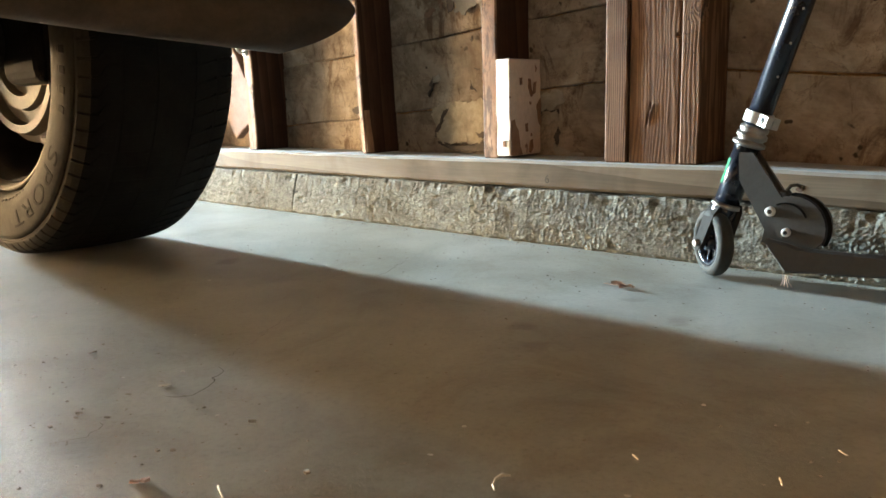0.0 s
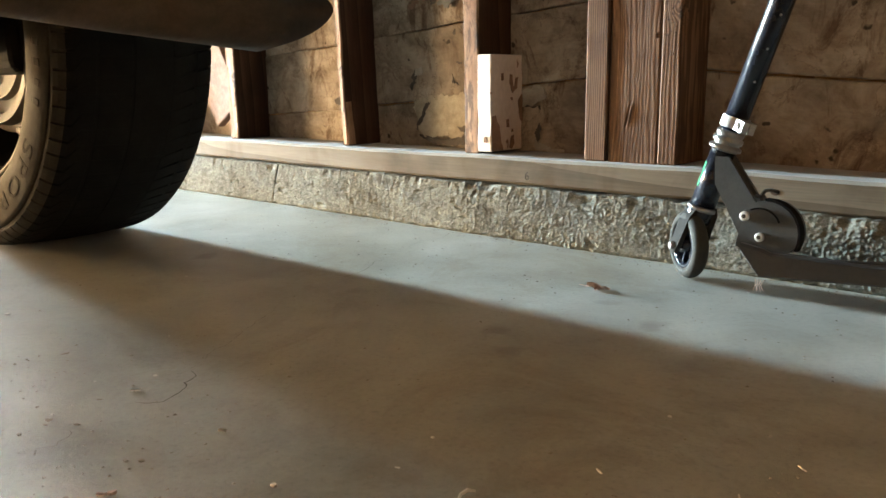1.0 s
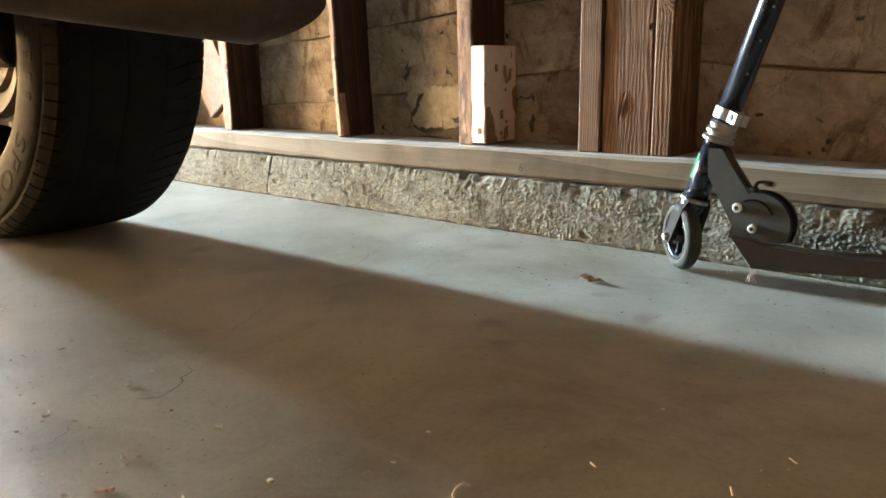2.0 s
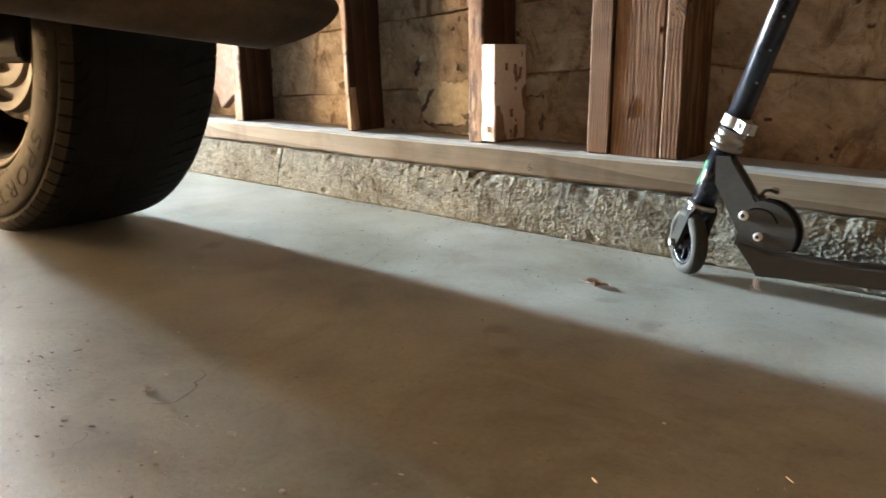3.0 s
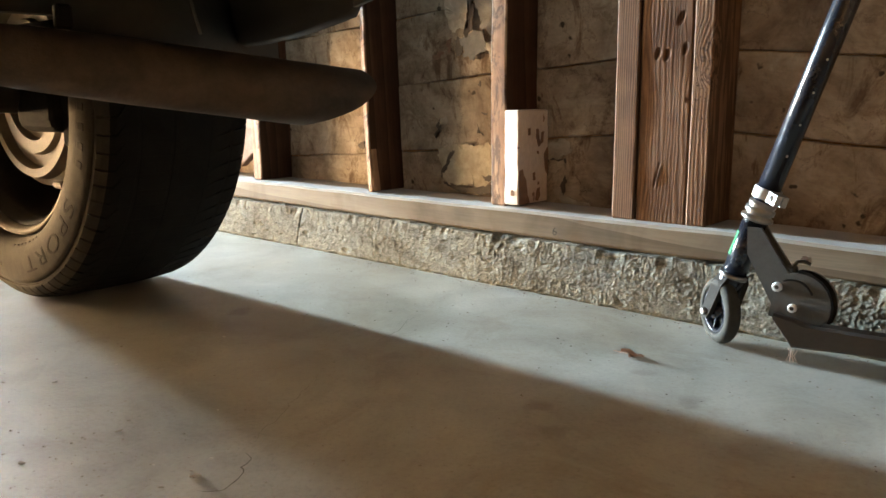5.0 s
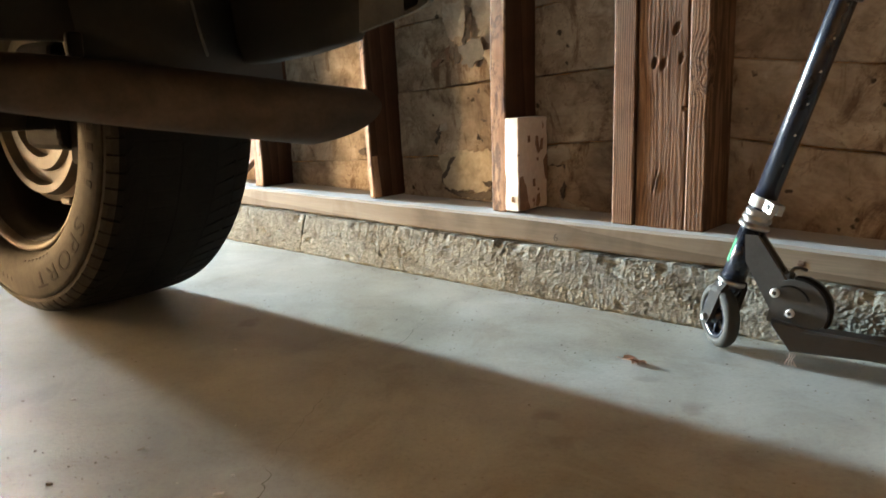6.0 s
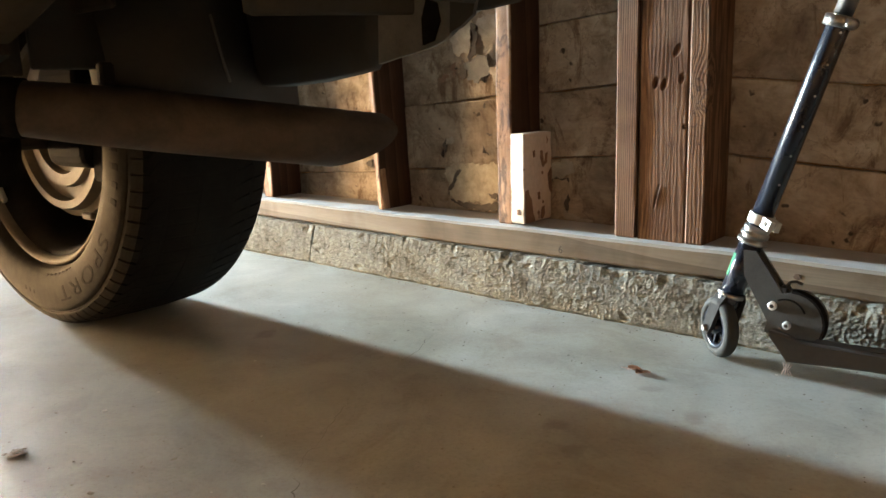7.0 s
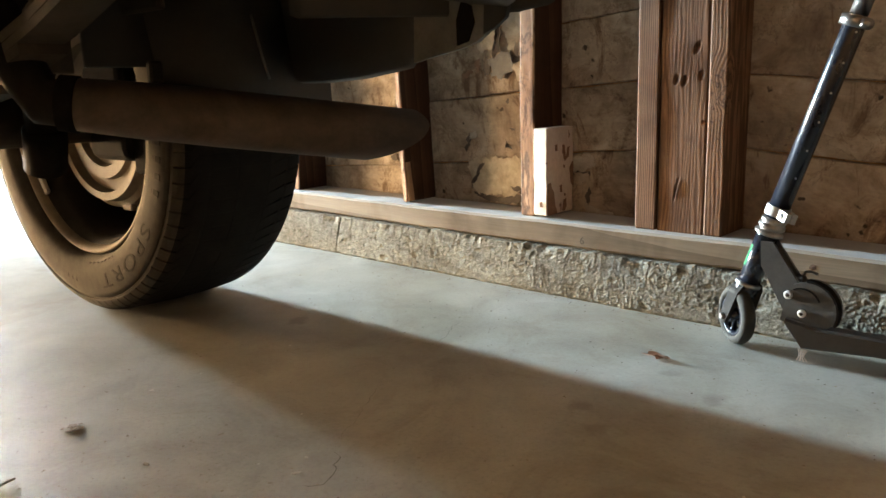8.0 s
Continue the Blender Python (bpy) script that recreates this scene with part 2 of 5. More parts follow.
def mat_simple(name, c1, c2, rough=0.5, metal=0.0, scale=30.0, relief=0.1, rough2=None, stretch=(1, 1, 1), gloss=0.5):
    """A two-tone material with blotches and fine grain."""
    m, n, l, b = node_material(name, rough, metal)
    b.inputs["Specular IOR Level"].default_value = gloss
    v = coords(n, l, stretch)
    big = noise_node(n, l, v, scale, 5, 0.65, 0.3)
    fine = noise_node(n, l, v, scale * 12, 3, 0.6)
    c = ramp(n, l, big, [(0.3, c1), (0.7, c2)])
    c = mix(n, l, 0.4, c, ramp(n, l, fine, [(0.3, g(0.75)), (0.6, g(1.05))]), "MULTIPLY")
    l.new(c, b.inputs["Base Color"])
    if rough2 is not None:
        l.new(ramp(n, l, big, [(0.3, g(rough)), (0.7, g(rough2))]), b.inputs["Roughness"])
    bump(n, l, b, fine, relief, 0.001)
    return m


def mat_post(name, period, wobble, dark, mid, light, knots=()):
    """Coarse softwood with proud dark grain lines that run up the post."""
    m, n, l, b = node_material(name, 0.78)
    b.inputs["Specular IOR Level"].default_value = 0.15
    v = coords(n, l, (1, 1, 0.10))
    v1 = coords(n, l)
    w = n.new("ShaderNodeTexWave")
    w.wave_type, w.bands_direction, w.wave_profile = "BANDS", "X", "SIN"
    w.inputs["Scale"].default_value = 0.314 / period
    w.inputs["Distortion"].default_value = wobble
    w.inputs["Detail"].default_value = 2.0
    w.inputs["Detail Scale"].default_value = 0.9
    w.inputs["Detail Roughness"].default_value = 0.55
    marks = []
    for kx, kz, kr in knots:
        raw = coords(n, l, (1, 1, 0.8), vary=False)
        far = n.new("ShaderNodeVectorMath")
        far.operation = "DISTANCE"
        far.inputs[1].default_value = (kx, 0.022, kz * 0.8)
        l.new(raw, far.inputs[0])
        push = n.new("ShaderNodeVectorMath")
        push.operation = "MULTIPLY_ADD"
        push.inputs[1].default_value = (0.022, 0.0, 0.0)
        l.new(ramp(n, l, far.outputs["Value"], [(0.0, g(1.0)), (kr * 1.2, g(0.65)), (kr * 4.5, g(0.0))]), push.inputs[0])
        l.new(v, push.inputs[2])
        v = push.outputs[0]
        marks.append(ramp(n, l, mix(n, l, 0.35, far.outputs["Value"], noise_node(n, l, v1, 120.0, 3, 0.6)), [(0.12 + kr * 0.6, g(1.0)), (0.17 + kr * 0.9, g(0.0))]))
    l.new(v, w.inputs["Vector"])
    vf = coords(n, l, (1, 1, 0.03))
    fib = noise_node(n, l, vf, 500.0, 3, 0.6)
    f = mix(n, l, 0.25, w.outputs["Fac"], fib)
    c = ramp(n, l, f, [(0.28, dark), (0.52, mid), (0.78, light)])
    blot = noise_node(n, l, v1, 9.0, 4, 0.6, 0.4)
    c = mix(n, l, 0.8, c, ramp(n, l, blot, [(0.34, (0.58, 0.50, 0.44)), (0.56, g(1.0))]), "MULTIPLY")
    for mark in marks:
        c = mix(n, l, mark, c, (0.045, 0.024, 0.014))
    l.new(c, b.inputs["Base Color"])
    bump(n, l, b, f, 0.22, 0.002)
    return m


FLOOR = mat_concrete_floor()
KERB = mat_kerb()
SILL = mat_wood("weathered_sill_wood", (0.090, 0.074, 0.053), (0.148, 0.124, 0.092), (0.203, 0.174, 0.134), "x", 40, 0.8, 0.75, 0.6, 0.12)
# one stud wood in two tones: sides darkened for shade, fronts lightened
STUD_SHADED = mat_wood("shaded_red_brown_stud_wood", (0.026, 0.012, 0.007), (0.060, 0.028, 0.016), (0.10, 0.052, 0.030), "z", 50, 0.8, 0.0)
STUD_LIT = mat_wood("lit_orange_stud_edge", (0.17, 0.085, 0.045), (0.35, 0.20, 0.115), (0.48, 0.31, 0.19), "z", 50, 0.75, 0.0, stain=0.8)
POST = mat_post("coarse_grained_post_wood", 0.0064, 15.0, (0.088, 0.047, 0.027), (0.136, 0.074, 0.042), (0.164, 0.093, 0.055))
POST_KNOT = mat_post("knotty_post_wood", 0.0064, 9.0, (0.086, 0.045, 0.025), (0.148, 0.082, 0.046), (0.186, 0.107, 0.063), ((-0.386, 0.432, 0.009), (-0.382, 0.393, 0.004)))
POST_FINE = mat_post("fine_grained_post_wood", 0.0042, 5.0, (0.065, 0.032, 0.017), (0.140, 0.076, 0.042), (0.195, 0.112, 0.064))
SHEATH = mat_sheathing()
PAPER = mat_simple("torn_old_paper", (0.25, 0.215, 0.168), (0.43, 0.385, 0.315), 0.9, 0, 30, 0.3)
WHITE = mat_peeling_white("white_paint", 0.70)
# the same peeling paint, toned down to beige for the block's shaded side
WHITE_SHADED = mat_peeling_white("shaded_peeling_white_paint", 0.64, (0.50, 0.42, 0.36), (0.60, 0.51, 0.45))
BARE = mat_simple("bare_brown_wood", (0.14, 0.078, 0.048), (0.26, 0.155, 0.10), 0.85, 0, 60, 0.3)
DARKWOOD = mat_wood("dark_stained_wall_wood", (0.05, 0.03, 0.018), (0.09, 0.055, 0.032), (0.13, 0.085, 0.05), "z", 18, 0.85)
BARNWOOD = mat_wood("bare_garage_timber", (0.25, 0.185, 0.125), (0.37, 0.285, 0.20), (0.46, 0.365, 0.27), "z", 18, 0.85)
CREAM = mat_simple("old_cream_paint", (0.58, 0.52, 0.38), (0.70, 0.65, 0.52), 0.7, 0, 6, 0.15)
WALLWOOD = mat_wood("old_wall_wood", (0.24, 0.115, 0.042), (0.46, 0.245, 0.09), (0.58, 0.33, 0.135), "z", 18, 0.85)
RUBBER = mat_simple("dusty_tyre_rubber", (0.009, 0.0088, 0.0085), (0.015, 0.0145, 0.014), 0.9, 0, 14, 0.2, gloss=0.15)
SIDEWALL = mat_simple("dusty_tyre_sidewall", (0.038, 0.034, 0.028), (0.066, 0.058, 0.047), 0.9, 0, 26, 0.25, gloss=0.10)
RIM = mat_simple("dusty_alloy", (0.12, 0.102, 0.08), (0.19, 0.165, 0.13), 0.75, 0.0, 12, 0.1, gloss=0.2)
LETTER = mat_simple("dusty_raised_lettering", (0.022, 0.019, 0.016), (0.036, 0.031, 0.026), 0.9, 0, 30, 0.1, gloss=0.06)
BARREL = mat_simple("dark_brake_dust_metal", (0.012, 0.011, 0.010), (0.024, 0.021, 0.018), 0.8, 0.0, 10, 0.1, gloss=0.1)
DRUM = mat_simple("dusty_pale_brake_metal", (0.13, 0.11, 0.08), (0.20, 0.17, 0.13), 0.7, 0.0, 14, 0.2)
EXHAUST = mat_simple("sooty_brown_exhaust_steel", (0.048, 0.037, 0.030), (0.135, 0.104, 0.082), 0.6, 0.3, 16, 0.5, 0.75, (0.4, 1, 1))
DULL_BLACK = mat_simple("dull_black", (0.006, 0.006, 0.006), (0.015, 0.013, 0.012), 0.9, 0, 20, gloss=0.03)
BLACKPLASTIC = mat_simple("scuffed_black_plastic", (0.020, 0.020, 0.019), (0.042, 0.041, 0.038), 0.55, 0, 9, 0.15, 0.7)
GREYMETAL = mat_simple("dull_grey_bracket_steel", (0.10, 0.101, 0.092), (0.19, 0.19, 0.175), 0.65, 0.1, 18, 0.15)
UNDER = mat_simple("dusty_underbody_steel", (0.038, 0.032, 0.025), (0.088, 0.074, 0.058), 0.8, 0.0, 7, 0.3, gloss=0.2)
PAINT = mat_simple("silver_white_truck_paint", (0.62, 0.62, 0.61), (0.66, 0.66, 0.65), 0.3, 0.0, 4, 0.02)
GLASS = mat_simple("tinted_truck_glass", (0.01, 0.012, 0.012), (0.014, 0.016, 0.016), 0.06, 0, 3, 0.0)
SCBLACK = mat_simple("scuffed_black_scooter_paint", (0.008, 0.010, 0.017), (0.014, 0.017, 0.027), 0.21, 0.0, 20, 0.0, 0.28)
SCMATT = mat_simple("matt_black_scooter_bracket", (0.046, 0.047, 0.045), (0.062, 0.063, 0.060), 0.6, 0.0, 20, 0.05, 0.7, gloss=0.2)
ZINC = mat_simple("bright_zinc_bolt", (0.62, 0.63, 0.62), (0.74, 0.75, 0.74), 0.35, 0.5, 40, 0.03)
DECK = mat_simple("worn_dark_deck_edge", (0.030, 0.0295, 0.029), (0.060, 0.058, 0.055), 0.5, 0.2, 14, 0.15, 0.7)
CHROME = mat_simple("tarnished_chrome", (0.27, 0.26, 0.25), (0.40, 0.385, 0.37), 0.3, 1.0, 25, 0.03, 0.34)
ALLOY = mat_simple("brushed_silver_clamp", (0.35, 0.35, 0.34), (0.45, 0.45, 0.44), 0.5, 0.4, 25, 0.05)
URETHANE = mat_simple("smoky_grey_urethane", (0.026, 0.026, 0.023), (0.044, 0.043, 0.038), 0.75, 0, 18, 0.05, gloss=0.15)
GREEN = mat_simple("green_sticker", (0.008, 0.15, 0.062), (0.012, 0.20, 0.085), 0.6, 0, 20, gloss=0.1)
LEAF = mat_simple("dry_red_leaf", (0.37, 0.22, 0.165), (0.62, 0.45, 0.37), 0.7, 0, 60, 0.3)
CHIP = mat_simple("pale_wood_chip", (0.52, 0.49, 0.45), (0.66, 0.63, 0.59), 0.8, 0, 60, 0.2)
GRIT = mat_simple("brown_grit", (0.19, 0.165, 0.135), (0.36, 0.315, 0.26), 0.9, 0, 60, 0.2)
DARK = mat_simple("dark_iron", (0.02, 0.016, 0.013), (0.05, 0.035, 0.026), 0.7, 0.4, 40, 0.2)
KNOT = mat_simple("dark_knot_wood", (0.035, 0.018, 0.010), (0.09, 0.045, 0.024), 0.7, 0, 120, 0.3)
CRACKS = mat_simple("dirt_filled_crack", (0.075, 0.062, 0.048), (0.13, 0.108, 0.084), 0.95, 0, 50)

# ---- the garage shell ----
XW, XE, YS, YN, HC = -6.5, 2.2, -4.6, 0.15, 2.6

floor = link(box(XW - 0.2, XE + 0.2, YS - 0.2, YN + 0.2, -0.15, 0.0), "floor", FLOOR)
tagged(floor, "worn grey concrete garage floor with stains and grit", "floor", kind="structure")

outside = link(box(-300, XW - 0.2, -300, 300, -0.3, -0.003), "ground", FLOOR)
tagged(outside, "pale concrete driveway outside the garage", "ground", kind="structure")

# not in view; added so the sky reaches the doorway only through a slit
fence = link(box(-17, XW - 0.16, 0.02, 0.10, -0.003, 2.5), "fence", WALLWOOD)
tagged(fence, "unseen brown board fence added to narrow the light along the driveway", "fence", kind="structure")
north = link(box(XW - 0.2, XE + 0.2, YN + 0.005, YN + 0.12, 0.0, HC), "wall_north", WALLWOOD)
tagged(north, "old garage wall of open studs and boards", "wall", kind="structure")
tagged(link(box(XW - 0.2, XE + 0.2, YS - 0.15, YS, 0, HC), "wall_south", BARNWOOD), "plain bare wooden garage wall", "wall", kind="structure")
tagged(link(box(XE, XE + 0.15, YS, YN + 0.005, 0, HC), "wall_east", BARNWOOD), "plain bare wooden garage wall", "wall", kind="structure")
west = bmesh.new()
for a in ((YS, -3.6, 0, HC), (-0.03, YN + 0.005, 0, HC), (-3.6, -0.03, 2.15, HC)):
    add_box(west, XW - 0.15, XW, a[0], a[1], a[2], a[3])
tagged(link(west, "wall_west", CREAM), "cream painted garage wall with a wide open doorway", "wall", kind="structure")
tagged(link(box(XW - 0.2, XE + 0.2, YS - 0.2, YN + 0.2, HC, HC + 0.12), "ceiling", DARKWOOD), "dark wooden garage ceiling", "ceiling", kind="structure")


# ---- kerb under the wall ----
def kerb_mesh(x0, x1, step, rows):
    """Crumbling cast concrete: lumps that run downwards, pits, a chipped top edge and a cold joint."""
    nx = int((x1 - x0) / step) + 1
    nz = noise.noise
    verts, faces = [], []
    for i in range(nx):
        x = x0 + i * step
        top = 0.0955 + 0.003 * nz((x * 9, 3.1, 0)) + 0.0022 * nz((x * 60, 1.7, 0)) + 0.0014 * nz((x * 190, 1.7, 0))
        chip = max(0.0, nz((x * 13, 7.7, 0.3)) - 0.20) * 0.042 + max(0.0, nz((x * 36, 2.7, 0.3)) - 0.16) * 0.018
        seam = math.exp(-((x + 1.390) / 0.0022) ** 2) * 0.004 + math.exp(-((x + 1.255) / 0.0012) ** 2) * 0.0006 + math.exp(-((x + 1.165) / 0.0012) ** 2) * 0.0004
        crack = -0.668 + 0.006 * nz((x * 3, 0.4, 0.0))
        rough = 0.44 + 0.36 * min(1.0, max(0.0, (x + 1.20) / 0.60))
        wave = nz((x * 4, 0.2, 9.0)) * 0.003
        for j in range(rows):
            t = j / (rows - 1)
            z = top * t
            mx = x + 0.004 * nz((x * 50, z * 50, 6.0))
            lump = nz((mx * 58, z * 88, 0.5))
            lump = max(0.0, lump + 0.02) * 0.0011
            gran = noise.voronoi((mx * 72, z * 150, 3.5))[0][0]
            crumb = noise.voronoi((mx * 150, z * 260, 7.5))[0][0]
            patch = min(1.0, max(0.0, 0.55 + 2.0 * nz((x * 10, z * 26, 17.0)) - 0.35 * t))
            sheet = min(1.0, max(0.0, (nz((mx * 24, z * 38, 27.0)) + 0.35 * nz((mx * 90, z * 130, 2.0)) - 0.10) / 0.08)) * 0.00035
            small = max(0.0, 0.62 - gran) * (0.25 + 0.75 * min(1.0, max(0.0, 0.5 + 1.6 * nz((x * 22, z * 40, 11.0))))) * 0.0026
            small = small * (0.25 + 0.75 * patch) + max(0.0, 0.5 - crumb) * (0.3 + 0.7 * patch) * 0.0050
            fine = nz((x * 230, z * 420, 8.0)) * 0.0006
            broad = nz((x * 28, z * 26, 2.0)) * 0.0002
            pit = max(0.0, nz((x * 46, z * 100, 4.4)) - 0.42) * 0.0060 + max(0.0, nz((x * 110, z * 230, 14.4)) - 0.44) * 0.0030
            line = math.exp(-((x - crack - 0.010 * nz((z * 60, 1.0, 5.0))) / 0.0011) ** 2) * 0.0012 if t > 0.5 else 0.0
            y = -0.040 + 0.022 * t ** 1.4 - (lump * (0.4 + 0.6 * patch) + small) * rough - sheet - fine - broad - wave + seam * (0.30 + 0.55 * (t > 0.5)) + pit + line
            if t < 0.05:
                y += 0.006 * (1 - t / 0.05) * (0.7 + nz((x * 35, 0.0, 3.0)))
            if t > 0.78:
                f = (t - 0.78) / 0.22
                bite = chip * (0.35 + max(0.0, nz((x * 32, z * 80, 21.0)) + 0.25))
                y += bite * f ** 0.8
                z -= 0.22 * bite * f ** 2
            verts.append((x, y, z if j else -0.003))
        verts.append((x, 0.14, top - 0.004))
    n = rows + 1
    for i in range(nx - 1):
        for j in range(rows):
            a = i * n + j
            faces.append((a, a + n, a + n + 1, a + 1))
    me = bpy.data.meshes.new("kerb")
    me.from_pydata(verts, [], faces)
    me.polygons.foreach_set("use_smooth", [True] * len(faces))
    me.materials.append(KERB)
    return me


kerb = new("kerb", kerb_mesh(-2.0, 0.3, 0.0013, 66))
tagged(kerb, "rough crumbling grey concrete kerb along the wall", "kerb", kind="structure")
kerb_far = bmesh.new()
add_box(kerb_far, XW, -2.0, -0.03, 0.14, 0, 0.088)
add_box(kerb_far, 0.3, XE, -0.03, 0.14, 0, 0.088)
part("kerb_run", kerb_far, KERB, kerb)


# ---- timber ----
def timber(name, x0, x1, y0, y1, z0, z1, material, parent, label="", bow=0.003, seed=0.0, cells=28, bevel=0.003, along="z", lean=0.0):
    """A sawn timber with slightly bowed, uneven faces."""
    bm = bmesh.new()
    add_box(bm, x0, x1, y0, y1, z0, z1, bevel, 1)
    lo, hi = (z0, z1) if along == "z" else (x0, x1)
    ax = 2 if along == "z" else 0
    for k in range(1, cells):
        co = [0, 0, 0]
        no = [0, 0, 0]
        co[ax] = lo + (hi - lo) * k / cells
        no[ax] = 1
        bmesh.ops.bisect_plane(bm, geom=bm.verts[:] + bm.edges[:] + bm.faces[:], plane_co=co, plane_no=no)
    for v in bm.verts:
        s = v.co[ax]
        a = bow * noise.noise((s * 5, seed, 0.1)) + 0.4 * bow * noise.noise((s * 31, seed, v.co.y * 40))
        b = bow * noise.noise((s * 5, seed, 7.1)) + 0.4 * bow * noise.noise((s * 27, seed + 3, v.co.x * 40))
        if along == "z":
            v.co.x += a + lean * (v.co.z - z0)
            v.co.y += b
        else:
            v.co.y += a
            v.co.z += b
    ob = part(name, bm, material, parent, label)
    return ob


timber("sill_plate", XW, 1.0, -0.002, 0.135, 0.0965, 0.146, SILL, north, "dusty weathered timber sill plate on the kerb", 0.003, 2.0, 90, 0.005, "x")

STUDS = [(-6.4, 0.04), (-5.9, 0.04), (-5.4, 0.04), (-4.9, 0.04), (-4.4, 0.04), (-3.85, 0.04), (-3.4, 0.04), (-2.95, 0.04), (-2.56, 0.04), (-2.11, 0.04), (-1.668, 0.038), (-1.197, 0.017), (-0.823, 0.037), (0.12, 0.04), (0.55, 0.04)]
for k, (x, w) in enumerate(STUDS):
    st = timber("stud", x, x + w, 0.030, 0.137, 0.1465, 2.5, STUD_SHADED, north, "", 0.004, k * 1.7, 40, 0.003, "z", 0.0 if x != -1.197 else -0.035)
    # faces towards the room take the lit tone, all others the shaded one
    st.data.materials.append(STUD_LIT)
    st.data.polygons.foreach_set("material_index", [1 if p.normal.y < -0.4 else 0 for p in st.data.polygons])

timber("post_board", -0.544, -0.5005, 0.028, 0.130, 0.1465, 2.5, POST_FINE, north, "coarse-grained brown post board", 0.0015, 21.0, 20, 0.003)
DENTS = ((-0.429, 0.484, 0.0058, 0.0125, 25), (-0.467, 0.430, 0.0055, 0.0105, 12), (-0.451, 0.427, 0.0062, 0.0110, 18), (-0.419, 0.436, 0.0045, 0.0105, 8), (-0.411, 0.354, 0.0045, 0.0040, 0))


def dented_board(x0, x1, y0, y1, z0, zm, z1):
    """A board whose front is dented by hammer blows and scored by an old groove."""
    bm = bmesh.new()
    add_box(bm, x0 + 0.0005, x1 - 0.0005, y0 + 0.007, y1, z0, z1)
    add_box(bm, x0, x1, y0, y0 + 0.0065, zm, z1, 0.002)
    nx, nz = int((x1 - x0) / 0.0014), int((zm - z0) / 0.0017)
    rows = []
    for i in range(nx + 1):
        x = x0 + (x1 - x0) * i / nx
        row = []
        for j in range(nz + 1):
            z = z0 + (zm - z0) * j / nz
            y = y0 + 0.0008 * noise.noise((x * 20, z * 8, 3.0))
            for dx, dz, w, h, turn in DENTS:
                c, t = math.cos(radians(turn)), math.sin(radians(turn))
                p, q = (x - dx) * c - (z - dz) * t, (x - dx) * t + (z - dz) * c
                y += 0.0036 * max(0.0, 1 - (p / w) ** 2 - (q / h) ** 2) ** 0.7
            u = (z - 0.205) / 0.045
            if 0 < u < 1:
                off = x - (-0.4655 + 0.0095 * u)
                y += 0.0045 * math.exp(-(off / 0.0012) ** 2) * math.sin(math.pi * u) ** 0.6 - 0.0018 * math.exp(-((off - 0.0026) / 0.0016) ** 2) * math.sin(math.pi * u)
            edge = min(x - x0, x1 - x)
            y += 0.0025 * max(0.0, 1 - edge / 0.003) ** 2
            row.append(bm.verts.new((x, y, z)))
        rows.append(row)
    for a, b in zip(rows, rows[1:]):
        for j in range(nz):
            f = bm.faces.new((a[j], b[j], b[j + 1], a[j + 1]))
            f.smooth = True
    for col in (rows[0], rows[-1]):
        back = [bm.verts.new((v.co.x, y0 + 0.0075, v.co.z)) for v in col]
        for j in range(nz):
            bm.faces.new((col[j], col[j + 1], back[j + 1], back[j]))
    return bm


part("post_board", dented_board(-0.4985, -0.4065, 0.031, 0.130, 0.1465, 0.64, 2.5), POST, north, "wide coarse-grained post board with hammer dents")
timber("post_board", -0.4045, -0.370, 0.028, 0.130, 0.1465, 2.5, POST_KNOT, north, "coarse-grained brown post board with a dark knot", 0.0015, 26.0, 20, 0.003)

# diagonal brace let in between two studs
brace = box(-0.6, 0.34, -0.012, 0.012, -0.075, 0.075, 0.003)
part("diagonal_brace", brace, BARE, north, "orange-brown diagonal brace board", matrix=pose(-1.90, 0.075, 0.50, 0, 58, 0))

# boards of the sheathing, bay by bay
EDGES = [-6.49, -5.88, -5.38, -4.88, -4.38, -3.83, -3.38, -2.99, -2.54, -2.09, -1.65, -1.195, -0.805, -0.455, 0.14, 0.57, 1.2]
rng = random.Random(5)
BAYS = {10: (0.219, 0.157, 3.0), 11: (0.250, 0.155, 4.4), 12: (0.288, 0.140, 4.0), 13: (0.282, 0.136, -4.6)}
for k, (a, b) in enumerate(zip(EDGES, EDGES[1:])):
    seam, pitch, tilt = BAYS.get(k, (0.24 + rng.uniform(-0.03, 0.03), 0.145, rng.uniform(-2.5, 2.5)))
    L = b - a
    for r in range(-1, 7):
        z0 = seam + (r * pitch if r < 6 else 6 * pitch)
        h = pitch - 0.0022 if r < 6 else 1.2
        y = 0.1315 + rng.uniform(0, 0.004)
        low = 0.0 if r >= 0 else -0.03
        bm = box(-L / 2 - 0.004, L / 2 + 0.004, 0, 0.014, low, h, 0.0025)
        bmesh.ops.subdivide_edges(bm, edges=[e for e in bm.edges if abs(e.verts[0].co.x - e.verts[1].co.x) > L * 0.8], cuts=28)
        for v in bm.verts:
            v.co.z += 0.0030 * noise.noise((v.co.x * 9 + k * 3, r, v.co.z * 3)) + 0.0014 * noise.noise((v.co.x * 45 + k * 3, r, v.co.z * 9))
            v.co.y += 0.0030 * noise.noise((v.co.x * 7 + k * 5, r + 9, v.co.z * 6))
        part("plank", bm, SHEATH, north, matrix=pose((a + b) / 2, y, z0, 0, -tilt, 0))

